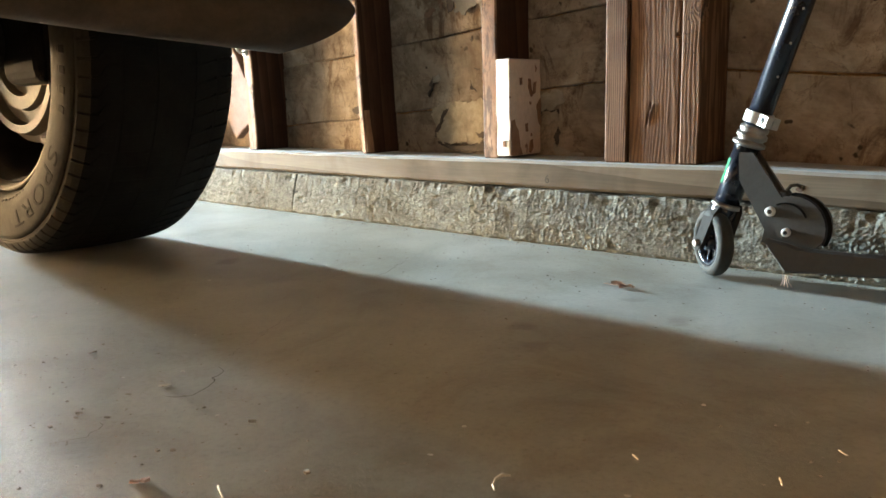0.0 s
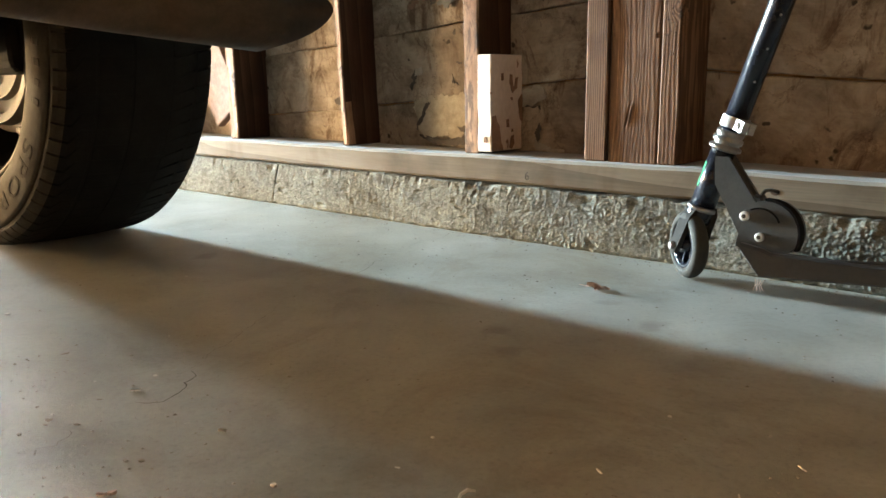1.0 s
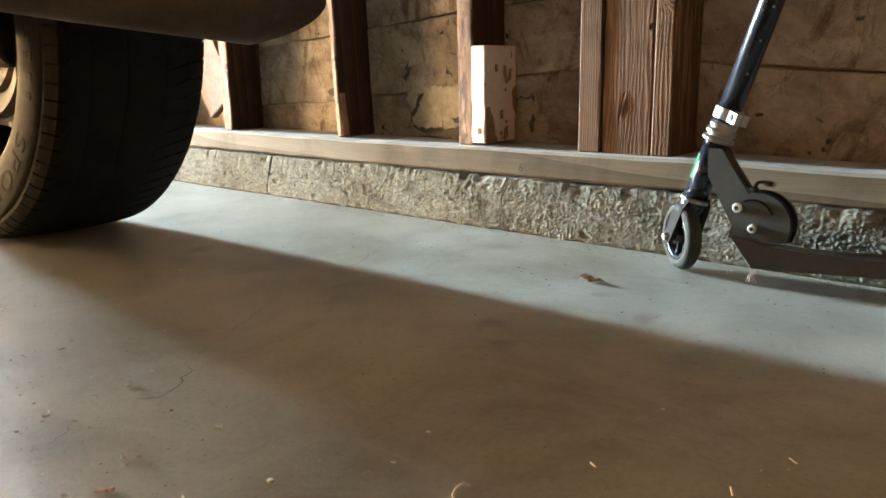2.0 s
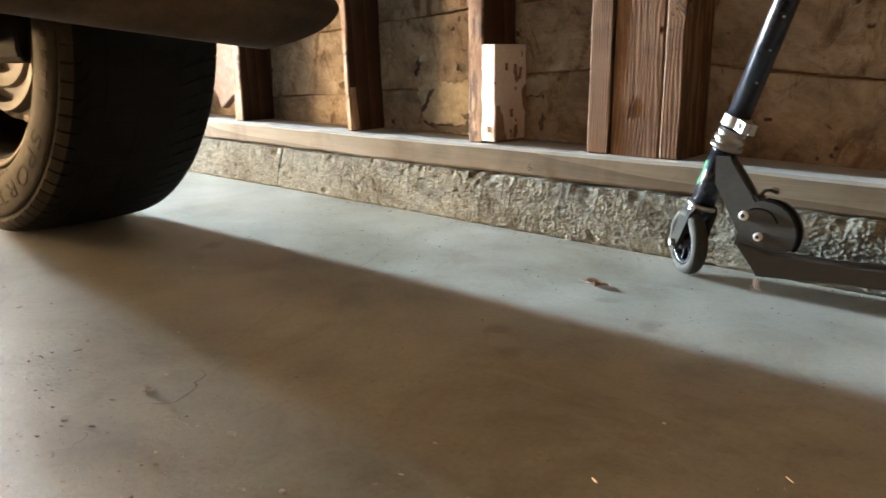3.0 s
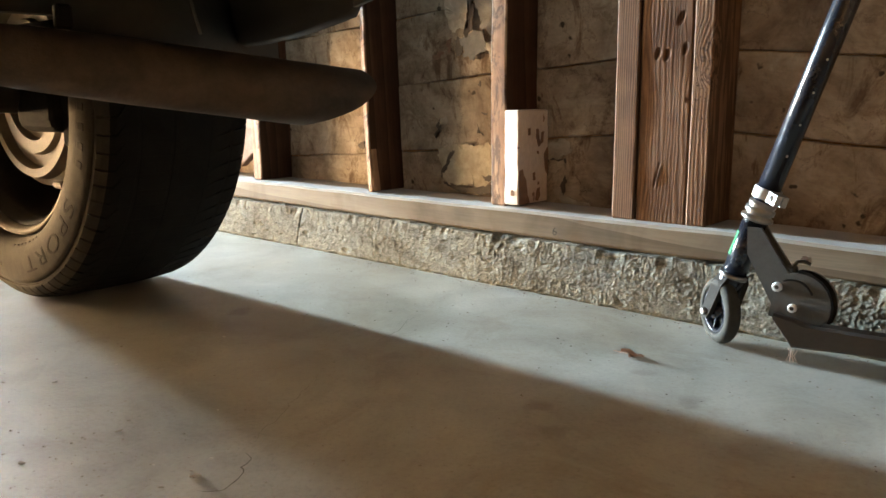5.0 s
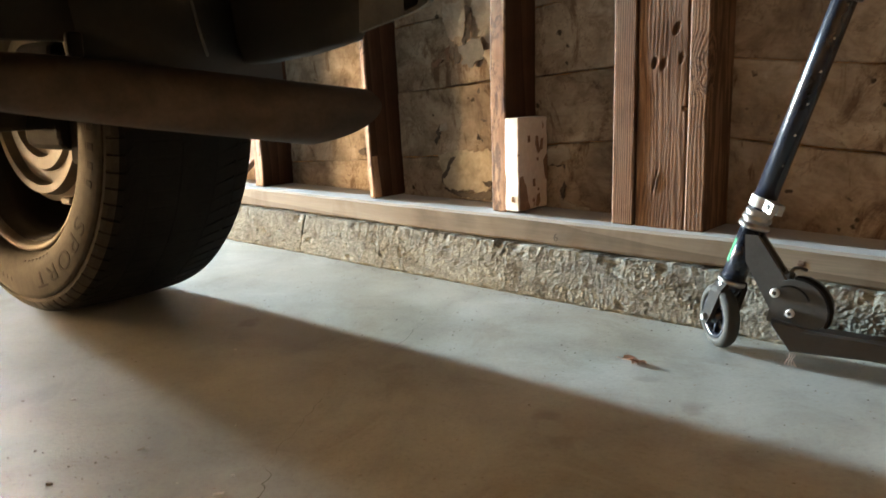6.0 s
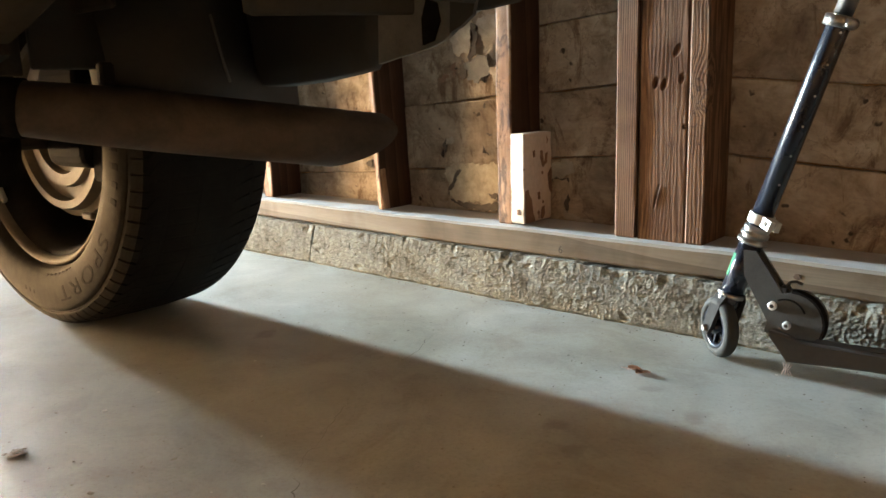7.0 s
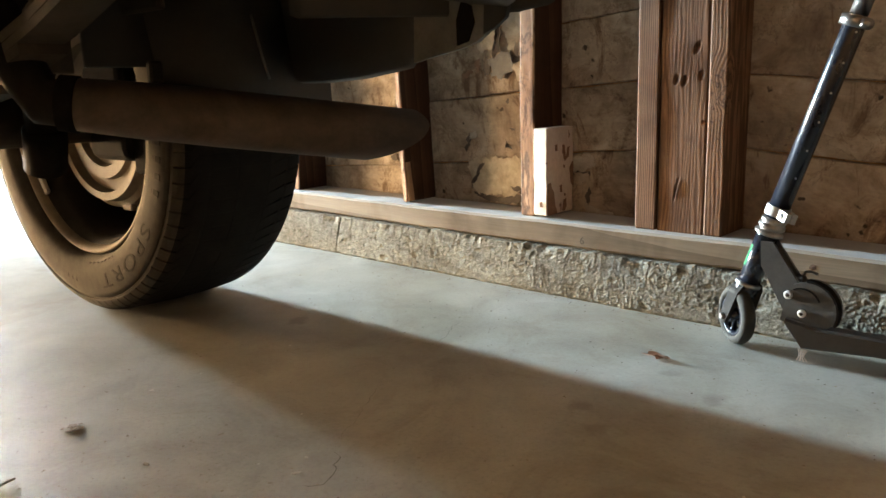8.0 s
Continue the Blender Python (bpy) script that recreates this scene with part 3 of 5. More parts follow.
# ---- white offcut nailed beside a stud ----
bm = bmesh.new()
add_box(bm, -0.782, -0.7485, 0.022, 0.122, 0.152, 0.337, 0.002, 1)
bmesh.ops.subdivide_edges(bm, edges=[e for e in bm.edges if abs(e.verts[0].co.z - e.verts[1].co.z) > 0.1], cuts=12)
for v in bm.verts:
    v.co.x += 0.0015 * noise.noise((v.co.z * 40, v.co.y * 20, 1))
    v.co.y += 0.0015 * noise.noise((v.co.z * 40, v.co.x * 20, 5))
bm.normal_update()
for f in bm.faces:
    f.material_index = 1 if f.normal.x > 0.5 else 0
offcut = link(bm, "wood_block", WHITE)
offcut.data.materials.append(WHITE_SHADED)
tagged(offcut, "short upright wood block with peeling white paint beside a stud", "wood block")


def bare_spot(outline, seed):
    """Bare wood where the paint has come off the side of the block."""
    ring = []
    for i in range(len(outline)):
        a, b = outline[i], outline[(i + 1) % len(outline)]
        for k in range(4):
            y, z = a[0] + (b[0] - a[0]) * k / 4, a[1] + (b[1] - a[1]) * k / 4
            ring.append((y + 0.002 * noise.noise((y * 300, z * 200, seed)), z + 0.002 * noise.noise((y * 300, z * 200, seed + 5))))
    part("bare_spot", prism(ring, 0.0016, (0, 1, 0), (0, 0, 1), (-0.7475, 0, 0)), BARE, offcut, "bare brown wood")


for k, o in enumerate((((0.052, 0.301), (0.059, 0.301), (0.061, 0.288), (0.054, 0.288)), ((0.080, 0.300), (0.087, 0.298), (0.090, 0.280), (0.096, 0.268), (0.088, 0.264), (0.080, 0.282)), ((0.098, 0.292), (0.106, 0.294), (0.103, 0.272), (0.095, 0.270)),
                       ((0.084, 0.256), (0.089, 0.256), (0.088, 0.250), (0.084, 0.250)), ((0.024, 0.220), (0.034, 0.222), (0.046, 0.200), (0.052, 0.170), (0.060, 0.153), (0.024, 0.153)), ((0.070, 0.212), (0.077, 0.214), (0.078, 0.198), (0.071, 0.198)),
                       ((0.085, 0.180), (0.093, 0.182), (0.094, 0.162), (0.086, 0.154), (0.079, 0.156)), ((0.106, 0.250), (0.120, 0.262), (0.121, 0.205), (0.112, 0.215)), ((0.086, 0.193), (0.090, 0.193), (0.090, 0.188), (0.086, 0.188)))):
    bare_spot(o, k * 2.1)
part("bare_spot", prism([(-0.766, 0.181), (-0.760, 0.182), (-0.758, 0.170), (-0.766, 0.170)], 0.0016, (1, 0, 0), (0, 0, 1), (0, 0.0215, 0)), BARE, offcut, "bare brown wood")

# ---- pickup truck ----
AX, AY, AZ = -1.396, -0.541, 0.390
truck = empty("pickup_truck", pose(AX, -1.42, 0))
tagged(truck, "white pickup truck parked close to the wall", "pickup truck")
TI = truck.matrix_basis.inverted()


# the truck stands four degrees askew to the wall
ASKEW = Matrix.Translation((AX, AY, 0)) @ Matrix.Rotation(radians(4), 4, "Z") @ Matrix.Translation((-AX, -AY, 0))


def tpart(name, bm, material, label="", smooth=False, parent=None, square=False):
    """A part of the truck, given in the garage's own coordinates, or square to the truck."""
    bm.transform(TI @ ASKEW if square else TI)
    return part(name, bm, material, parent or truck, label, smooth)


def tyre_mesh(blocks):
    """Tyre about the y axis: rows of shoulder blocks, grooves and a bulging sidewall."""
    prof = [(-0.126, 0.270, 0), (-0.144, 0.274, 0), (-0.154, 0.281, 0), (-0.1590, 0.290, 0), (-0.1610, 0.304, 0), (-0.1615, 0.320, 0), (-0.1605, 0.336, 0), (-0.1585, 0.348, 0), (-0.1560, 0.3555, 0), (-0.1535, 0.3565, 0), (-0.1535, 0.3600, 0),
            (-0.1555, 0.3610, 0), (-0.1545, 0.3655, 0.5), (-0.1500, 0.3730, 1), (-0.1420, 0.3815, 1), (-0.1330, 0.3868, 0.7), (-0.1200, 0.3892, 0.1), (-0.1000, 0.3902, 0.05), (-0.0990, 0.3897, 0), (-0.0940, 0.3898, 0), (-0.0930, 0.3908, 0.1),
            (-0.0420, 0.3928, 0.1), (-0.0415, 0.3922, 0), (-0.0365, 0.3922, 0), (-0.0360, 0.3932, 0.05)]
    full = prof + [(-0.78 * y, r, 0.55 if k and -0.135 < y < -0.092 else k) for y, r, k in reversed(prof)]
    steps = []
    for b in range(blocks):
        w = 2 * math.pi / blocks
        j = 0.06 * math.sin(b * 2.4)
        steps += [(b * w, 1), ((b + 0.12 + j * 0.3) * w, 1), ((b + 0.15 + j * 0.3) * w, 0), ((b + 0.97) * w, 0)]
    verts, faces = [], []
    m = len(full)
    for t, groove in steps:
        for y, r, k in full:
            rr = r - 0.0060 * k * groove
            tt = t + (0.05 * (abs(y) / 0.13) if k > 0.3 else 0.0) * (1 if y < 0 else -1)
            yy = y * (1 - 0.03 * groove * (1 if k == 1 else 0))
            verts.append((rr * math.sin(tt), yy, rr * math.cos(tt)))
    n = len(steps)
    for i in range(n):
        a, b = i * m, ((i + 1) % n) * m
        for j in range(m - 1):
            faces.append((a + j, a + j + 1, b + j + 1, b + j))
    # flat where it carries the truck
    out = []
    for x, y, z in verts:
        z2 = max(z, -AZ + 0.0005)
        sq = max(0.0, 0.012 - (z + AZ)) if z < -0.33 else 0
        out.append((x, y * (1 + 1.2 * sq), z2))
    me = bpy.data.meshes.new("tyre")
    me.from_pydata(out, [], faces)
    me.materials.append(RUBBER)
    me.materials.append(SIDEWALL)
    mats = []
    for i in range(n):
        mats += [1 if (j < 14 or j >= m - 15) else 0 for j in range(m - 1)]
    me.polygons.foreach_set("material_index", mats)
    me.polygons.foreach_set("use_smooth", [j < 8 or j > m - 10 for i in range(n) for j in range(m - 1)])
    me.validate()
    return me


TYRE = tyre_mesh(84)


def make_wheel(x, y, inner):
    """A wheel with its rim, hub and brake. inner: -1 where the inner side faces -y."""
    hub = empty("wheel", TI @ ASKEW @ pose(x, y, AZ, 0, 0, 0 if inner < 0 else 180))
    hub.parent = truck
    ty = new("tyre", TYRE)
    ty.parent = hub
    tagged(ty, "dusty black tyre with worn shoulder blocks")
    part("rim", lathe([(a * (1.05 if a < 0 else 0.80), r * 0.88) for a, r in ((-0.130, 0.307), (-0.136, 0.305), (-0.136, 0.299), (-0.130, 0.293), (-0.122, 0.2895), (-0.075, 0.272), (0.02, 0.262), (0.10, 0.272), (0.125, 0.296), (0.128, 0.304),
                       (0.115, 0.300), (0.0, 0.275), (-0.115, 0.299))], (0, 0, 0), (0, 1, 0), 72, True), RIM, hub, "dusty tan alloy rim lip", True)
    part("barrel", lathe([(a * 1.05, r * 0.88) for a, r in ((-0.1205, 0.2880), (-0.075, 0.2665), (0.02, 0.2605), (0.06, 0.262), (0.075, 0.20), (0.08, 0.05), (0.10, 0.04), (0.10, 0.255), (-0.0, 0.258), (-0.073, 0.264))], (0, 0, 0), (0, 1, 0), 72, True), BARREL, hub, "dark wheel barrel", True)
    steps = [(-0.045, 0.06), (-0.048, 0.10), (-0.062, 0.105), (-0.062, 0.130), (-0.050, 0.134), (-0.050, 0.158), (-0.068, 0.162), (-0.068, 0.178), (-0.048, 0.184), (-0.044, 0.197), (-0.028, 0.200), (-0.01, 0.200), (-0.01, 0.06)]
    part("brake_plate", lathe([(a - 0.030, r * 0.93) for a, r in steps], (0, 0, 0), (0, 1, 0), 64, True), DRUM, hub, "dusty pale stepped brake plate", False)
    bm = bmesh.new()
    add_box(bm, 0.010, 0.165, -0.125, -0.075, -0.080, 0.11, 0.022, 3)
    add_box(bm, 0.150, 0.205, -0.110, -0.060, -0.105, 0.08, 0.010, 2)
    part("caliper", bm, DULL_BLACK, hub, "dark brake caliper")
    part("plate_tab", box(0.040, 0.075, -0.084, -0.070, -0.186, -0.172, 0.003), DRUM, hub, "small bent tab on the brake plate")
    a = radians(215)
    bm = box(-0.022, 0.022, -0.006, 0.003, -0.007, 0.007, 0.002)
    part("balance_weight", bm, ALLOY, hub, "small clip-on balance weight", matrix=pose(0.249 * math.cos(a), -0.124, 0.249 * math.sin(a), 0, -math.degrees(a) - 90, 0))
    return hub


def sidewall(r):
    """How far the tyre bulges inward at a radius."""
    for (r0, y0), (r1, y1) in zip(BULGE, BULGE[1:]):
        if r <= r1:
            return -(y0 + (y1 - y0) * (r - r0) / (r1 - r0))
    return -BULGE[-1][1]


BULGE = [(0.274, 0.144), (0.281, 0.154), (0.290, 0.159), (0.304, 0.161), (0.320, 0.1615), (0.336, 0.1605), (0.348, 0.1585), (0.3555, 0.156)]


def arc_text(text, size, radius, start, parent, material, wide=1.0):
    """Raised letters along the sidewall, read clockwise from the inner side, tops outward."""
    cu = bpy.data.curves.new("lettering", "FONT")
    cu.body, cu.size, cu.extrude, cu.space_character = text, size, 0.0002, 1.25
    tmp = bpy.data.objects.new("lettering", cu)
    me = bpy.data.meshes.new_from_object(tmp)
    bpy.data.objects.remove(tmp)
    bm = bmesh.new()
    bm.from_mesh(me)
    bmesh.ops.triangulate(bm, faces=bm.faces)
    bmesh.ops.subdivide_edges(bm, edges=bm.edges[:], cuts=3, use_grid_fill=True)
    bm.to_mesh(me)
    bm.free()
    for v in me.vertices:
        a = start - wide * v.co.x / radius
        r = radius + v.co.y
        y = sidewall(r) - 0.0006
        v.co = Vector((r * math.cos(a), y - v.co.z, r * math.sin(a)))
    me.materials.clear()
    me.materials.append(material)
    ob = new("lettering", me)
    ob.parent = parent
    return ob


near = make_wheel(AX, AY + 0.001, -1)
tagged(arc_text("SPORT", 0.042, 0.309, radians(-35), near, LETTER, 1.55), "dark raised sidewall lettering")
for first, count, pitch, wide, tall, rad in ((-6, 4, 5.4, 0.012, 0.022, 0.326), (-66, 7, 3.2, 0.006, 0.007, 0.287), (-96, 3, 3.0, 0.005, 0.010, 0.326)):
    for j in range(count):
        a = radians(first - pitch * j)
        part("lettering_bar", box(-wide / 2, wide / 2, -0.0012, 0.0012, -tall / 2, tall / 2, 0.0008), LETTER, near, matrix=pose(rad * math.cos(a), sidewall(rad) + 0.0009, rad * math.sin(a), 0, -math.degrees(a) + 90, 0))
make_wheel(AX, -2.295, 1)
make_wheel(AX - 3.65, AY, -1)
make_wheel(AX - 3.65, -2.295, 1)

# exhaust tip behind the wheel, cut slantwise, over a thinner pipe
P0, P1 = Vector((-0.925, -0.868, 0.426)), Vector((-0.655, -0.500, 0.362))
d = (P1 - P0).normalized()
u, v, w = basis(d)
bm = bmesh.new()
rings = []
NR = 40
R1 = 0.0415
for r, stations in ((R1, (-0.012, 0.0, 0.02, 0.09, 0.2, 0.34, 1)), (R1 - 0.003, (1, 0.40, 0.30))):
    for s in stations:
        ring = []
        for k in range(NR):
            a = 2 * math.pi * k / NR
            q = u * (r * math.cos(a)) + v * (r * math.sin(a))
            h = q.dot(v) / R1
            cut = 0.500 - 0.088 * (max(0.0, 1 - h) / 2) ** 2.5 - 0.018 * (max(0.0, h - 0.4) / 0.6) ** 2 - 0.008 * (q.dot(u) / R1)
            at = s if s < 0.9 else cut
            rr = {-0.012: 0.80, 0.0: 0.86, 0.02: 0.89, 0.09: 0.96}.get(s, 1.0)
            ring.append(P0 + d * at + q * rr)
        rings.append(ring)
add_rings(bm, rings)
bmesh.ops.recalc_face_normals(bm, faces=bm.faces)
tpart("exhaust_tip", bm, EXHAUST, "brown heat-stained exhaust pipe with a slanted tip", True)
bm = tube([P0 + d * 0.05, P0 - d * 0.03, P0 + Vector((-0.045, -0.04, 0.05)), P0 + Vector((-0.08, -0.05, 0.12)), P0 + Vector((-0.16, -0.06, 0.185)), P0 + Vector((-0.60, -0.06, 0.20)), P0 + Vector((-2.2, -0.1, 0.14))], 0.034, 20)
tpart("exhaust_pipe", bm, BARREL, "dark exhaust pipe bending up over the axle", True)
bm = bmesh.new()
add_lathe(bm, [(-0.012, 0.0390), (0.012, 0.0395), (0.012, 0.035), (-0.012, 0.035)], P0 + d * 0.002, d, 32, True)
tpart("clamp_band", bm, DULL_BLACK, "black pipe clamp", True)
bm = box(-0.007, 0.007, -0.010, 0.010, -0.004, 0.026, 0.003)
bm.transform(Matrix.Translation(P0 + d * 0.12 + Vector((0, 0, 0.045))))
tpart("pipe_hanger", bm, BARREL, "dark pipe hanger")

# springs, shock absorber, axle, frame
bm = tube([(-1.30, -0.775, 0.31), (-1.27, -0.78, 0.36), (-1.262, -0.782, 0.38)], 0.037, 20)
add_tube(bm, [(-1.262, -0.782, 0.38), (-1.20, -0.81, 0.68)], 0.030, 20)
tpart("shock_absorber", bm, DULL_BLACK, "black shock absorber", True)
bm = tube([(AX, -0.62, AZ), (AX, -2.22, AZ)], 0.046, 20)
add_lathe(bm, [(-0.17, 0.05), (-0.13, 0.12), (-0.03, 0.165), (0.04, 0.165), (0.13, 0.10), (0.17, 0.05)], (AX, -1.42, AZ), (0, 1, 0), 28)
tpart("rear_axle", bm, UNDER, "dirty rear axle tube with differential", True, square=True)
for yy in (-0.93, -1.91):
    bm = bmesh.new()
    for k, (l0, dz) in enumerate(((0.74, 0), (0.62, 0.014), (0.46, 0.028), (0.30, 0.042))):
        rings = []
        for i in range(13):
            s = -l0 + 2 * l0 * i / 12
            z = AZ + 0.075 + dz * -1 + 0.16 * (s / 0.74) ** 2
            rings.append([(AX + s, yy - 0.032, z - 0.0068), (AX + s, yy + 0.032, z - 0.0068), (AX + s, yy + 0.032, z + 0.0068), (AX + s, yy - 0.032, z + 0.0068)])
        add_rings(bm, rings)
    tpart("leaf_spring", bm, UNDER, "dirty steel leaf spring", square=True)
    bm = box(-0.69, -0.65, yy - 0.045, yy + 0.045, 0.55, 0.70, 0.008)
    tpart("spring_shackle", bm, UNDER, "steel spring shackle", square=True)
    bm = bmesh.new()
    add_box(bm, -5.9, -0.42, yy - 0.035, yy + 0.035, 0.64, 0.78, 0.012, 2)
    tpart("frame_rail", bm, UNDER, "dirty brown frame rail", square=True)
for xx in (-0.52, -2.4, -4.2):
    tpart("crossmember", box(xx - 0.05, xx + 0.05, -1.88, -0.96, 0.66, 0.76, 0.012, 2), UNDER, "dirty steel crossmember", square=True)
bm = tube([(-1.02, -0.905, 0.50), (-0.99, -0.84, 0.60), (-0.90, -0.70, 0.69), (-0.70, -0.62, 0.72)], 0.012, 10)
tpart("brake_line", bm, UNDER, "thin brake hose", True)
# panel added only to keep the view above the exhaust dark
bm = box(-0.952, -0.944, -0.83, -0.43, 0.475, 0.80, 0.002)
tpart("mud_flap", bm, BLACKPLASTIC, "black panel added to keep the space behind the wheel dark")
# second added panel, covers the brightly lit brake beside the spring
bm = box(-1.064, -1.056, -0.985, -0.80, 0.47, 0.80, 0.002)
tpart("splash_shield", bm, UNDER, "dusty brown panel added to hide the brake beside the spring")
tpart("bed_floor", box(-2.62, -0.34, -2.30, -0.54, 0.80, 0.84, 0.006), UNDER, "dirty underside of the truck bed", square=True)

bm = bmesh.new()
rings = []
for k in range(17):
    a = math.pi * (1.02 - 1.04 * k / 16)
    rings.append([(AX + r * math.cos(a), y, 0.42 + r * math.sin(a)) for r, y in ((0.475, -0.44), (0.475, -0.775), (0.488, -0.785), (0.488, -0.44))])
add_rings(bm, rings)
bmesh.ops.recalc_face_normals(bm, faces=bm.faces)
tpart("wheel_liner", bm, BLACKPLASTIC, "black wheel housing liner", True, square=True)
tpart("housing_wall", box(-2.6, -0.86, -0.800, -0.788, 0.55, 0.95, 0.004), UNDER, "dusty brown inner wall of the wheel housing", square=True)
# side panels with a wheel arch and a rising lower edge
def side_panel(y_out):
    out = [(-2.62, 0.46), (-1.93, 0.46)]
    for k in range(13):
        a = math.pi * (1 - k / 12)
        out.append((AX + 0.49 * math.cos(a), 0.47 + 0.45 * math.sin(a)))
    out += [(-0.88, 0.50), (-0.60, 0.53), (-0.36, 0.62), (-0.30, 1.28), (-2.62, 1.28)]
    return prism(out, 0.05, (1, 0, 0), (0, 0, 1), (0, y_out, 0))


for yy in (-0.405, -2.435):
    tpart("bed_side", side_panel(yy), PAINT, "white painted bed side with a wheel arch", square=True)
tpart("tailgate", box(-0.36, -0.31, -2.40, -0.44, 0.72, 1.26, 0.02, 3), PAINT, "white painted tailgate", square=True)

# black plastic valance below the rear corner: its lower edge runs aft and up
edge = [(-1.06, -0.455, 0.452), (-0.95, -0.475, 0.449), (-0.82, -0.505, 0.447), (-0.70, -0.53, 0.451), (-0.62, -0.545, 0.458), (-0.575, -0.553, 0.463), (-0.560, -0.555, 0.478), (-0.545, -0.556, 0.515)]
rings = []
for x, y, z in edge:
    rings.append([Vector((x, y, z)), Vector((x + 0.004, y + 0.012, z - 0.004)), Vector((x + 0.01, y + 0.10, z + 0.14)), Vector((x, y + 0.11, z + 0.30)), Vector((x, y + 0.10, z + 0.30)), Vector((x, y - 0.012, z + 0.14)), Vector((x, y - 0.010, z + 0.03))])
bm = bmesh.new()
add_rings(bm, rings)
bmesh.ops.recalc_face_normals(bm, faces=bm.faces)
tpart("valance", bm, BLACKPLASTIC, "scuffed black plastic valance at the rear corner", True)
bm = prism([(-0.022, -0.046), (0.013, -0.044), (0.045, -0.043), (0.073, -0.0415), (0.096, -0.038), (0.112, -0.031), (0.120, -0.018), (0.122, 0.060), (-0.022, 0.060)], 0.006, (1, -0.1, 0.1), (0.05, 0.0, 1), (-0.505, -0.582, 0.512))
tpart("bracket", bm, GREYMETAL, "dull grey steel bumper bracket")
# black plate on the uncut bracket, stands for the shade inside its slot
bm = prism([(-0.012, -0.03), (0.006, -0.028), (0.016, -0.008), (0.010, 0.012), (-0.006, 0.02), (-0.014, 0.0)], 0.004, (1, -0.1, 0.1), (0.05, 0, 1), (-0.430, -0.594, 0.512))
hole = bm
# flat tab in black: the fold's shade is put into its colour
bm = prism([(0.110, -0.032), (0.128, -0.028), (0.146, -0.019), (0.152, 0.010), (0.152, 0.060), (0.110, 0.060)], 0.005, (1, -0.1, 0.1), (0.05, 0.0, 1), (-0.505, -0.586, 0.512))
tpart("bracket_flange", bm, BLACKPLASTIC, "flat edge of the bumper bracket, blackened for the shade of its fold")
tpart("bracket_hole", hole, DULL_BLACK, "black plate for the shade in the bracket's slot")
# rear bumper, rounded at its ends
path = []
for k in range(25):
    s = -1 + 2 * k / 24
    y = -1.42 + 0.76 * s
    x = -0.20 - 0.16 * abs(s) ** 5
    path.append((x, y))
rings = []
for x, y in path:
    rings.append([(x - 0.16, y, 0.545), (x - 0.02, y, 0.518), (x + 0.02, y, 0.56), (x + 0.02, y, 0.68), (x, y, 0.705), (x - 0.16, y, 0.705), (x - 0.15, y, 0.66), (x - 0.15, y, 0.58)])
bm = bmesh.new()
add_rings(bm, rings)
bmesh.ops.recalc_face_normals(bm, faces=bm.faces)
endcap = bmesh.new()
rings = []
for x, y, z, tall in ((-0.560, -0.740, 0.516, 0.14), (-0.510, -0.668, 0.516, 0.14), (-0.470, -0.600, 0.516, 0.13), (-0.430, -0.550, 0.517, 0.10), (-0.395, -0.532, 0.519, 0.06), (-0.358, -0.524, 0.524, 0.02)):
    rings.append([(x, y, z), (x + 0.006, y + 0.004, z + 0.004), (x + 0.008, y + 0.006, z + tall), (x - 0.012, y - 0.008, z + tall), (x - 0.008, y - 0.006, z + 0.004)])
add_rings(endcap, rings)
bmesh.ops.recalc_face_normals(endcap, faces=endcap.faces)
tpart("bumper_end", endcap, BLACKPLASTIC, "tapering black end of the rear bumper", True)
tpart("bumper", bm, BLACKPLASTIC, "black rear bumper", False, square=True)
bm = tube([(-0.865, -0.60, 0.55), (-0.850, -0.603, 0.52), (-0.836, -0.603, 0.48), (-0.828, -0.600, 0.452)], 0.0021, 8)
tpart("wire", bm, GREYMETAL, "thin grey hanging wire", True)

# cab and front, rounded shell
shell = [(-2.66, 0.46), (-2.66, 1.30), (-2.80, 1.86), (-3.2, 1.93), (-4.1, 1.90), (-4.75, 1.32), (-5.75, 1.18), (-6.02, 1.05), (-6.05, 0.45), (-5.62, 0.42)]
for k in range(1, 12):
    a = math.pi * k / 12
    shell.append((AX - 3.65 + 0.48 * math.cos(a) , 0.42 + 0.48 * math.sin(a)))
shell.append((-4.55, 0.46))
bm = prism(shell, 2.06, (1, 0, 0), (0, 0, 1), (0, -1.42, 0))
tpart("cab", bm, PAINT, "white painted truck cab and bonnet", square=True)
for yy in (-0.388, -2.452):
    bm = prism([(-2.85, 1.32), (-2.93, 1.78), (-3.95, 1.80), (-4.50, 1.32)], 0.012, (1, 0, 0), (0, 0, 1), (0, yy, 0))
    tpart("side_window", bm, GLASS, "dark tinted side window", square=True)
tpart("engine_pan", box(-5.75, -2.6, -1.95, -1.0, 0.42, 0.52, 0.03, 2), UNDER, "dirty engine pan and gearbox underside", square=True)


# ---- kick scooter ----
scooter = empty("kick_scooter", pose(-0.28, -0.105, 0))
tagged(scooter, "black folding kick scooter leaning along the kerb", "kick scooter")
SI = scooter.matrix_basis.inverted()


def spart(name, bm, material, label="", smooth=False, parent=None):
    bm.transform(SI)
    return part(name, bm, material, parent or scooter, label, smooth)


HB = Vector((-0.268, -0.098, 0.104))       # lower end of the head tube
HT = Vector((-0.145, -0.078, 0.500))       # collar at the top of the outer tube
sd = (HT - HB).normalized()
SL = (HT - HB).length
wd = Vector((-0.755, 0.656, 0)).normalized()   # way the front wheel points
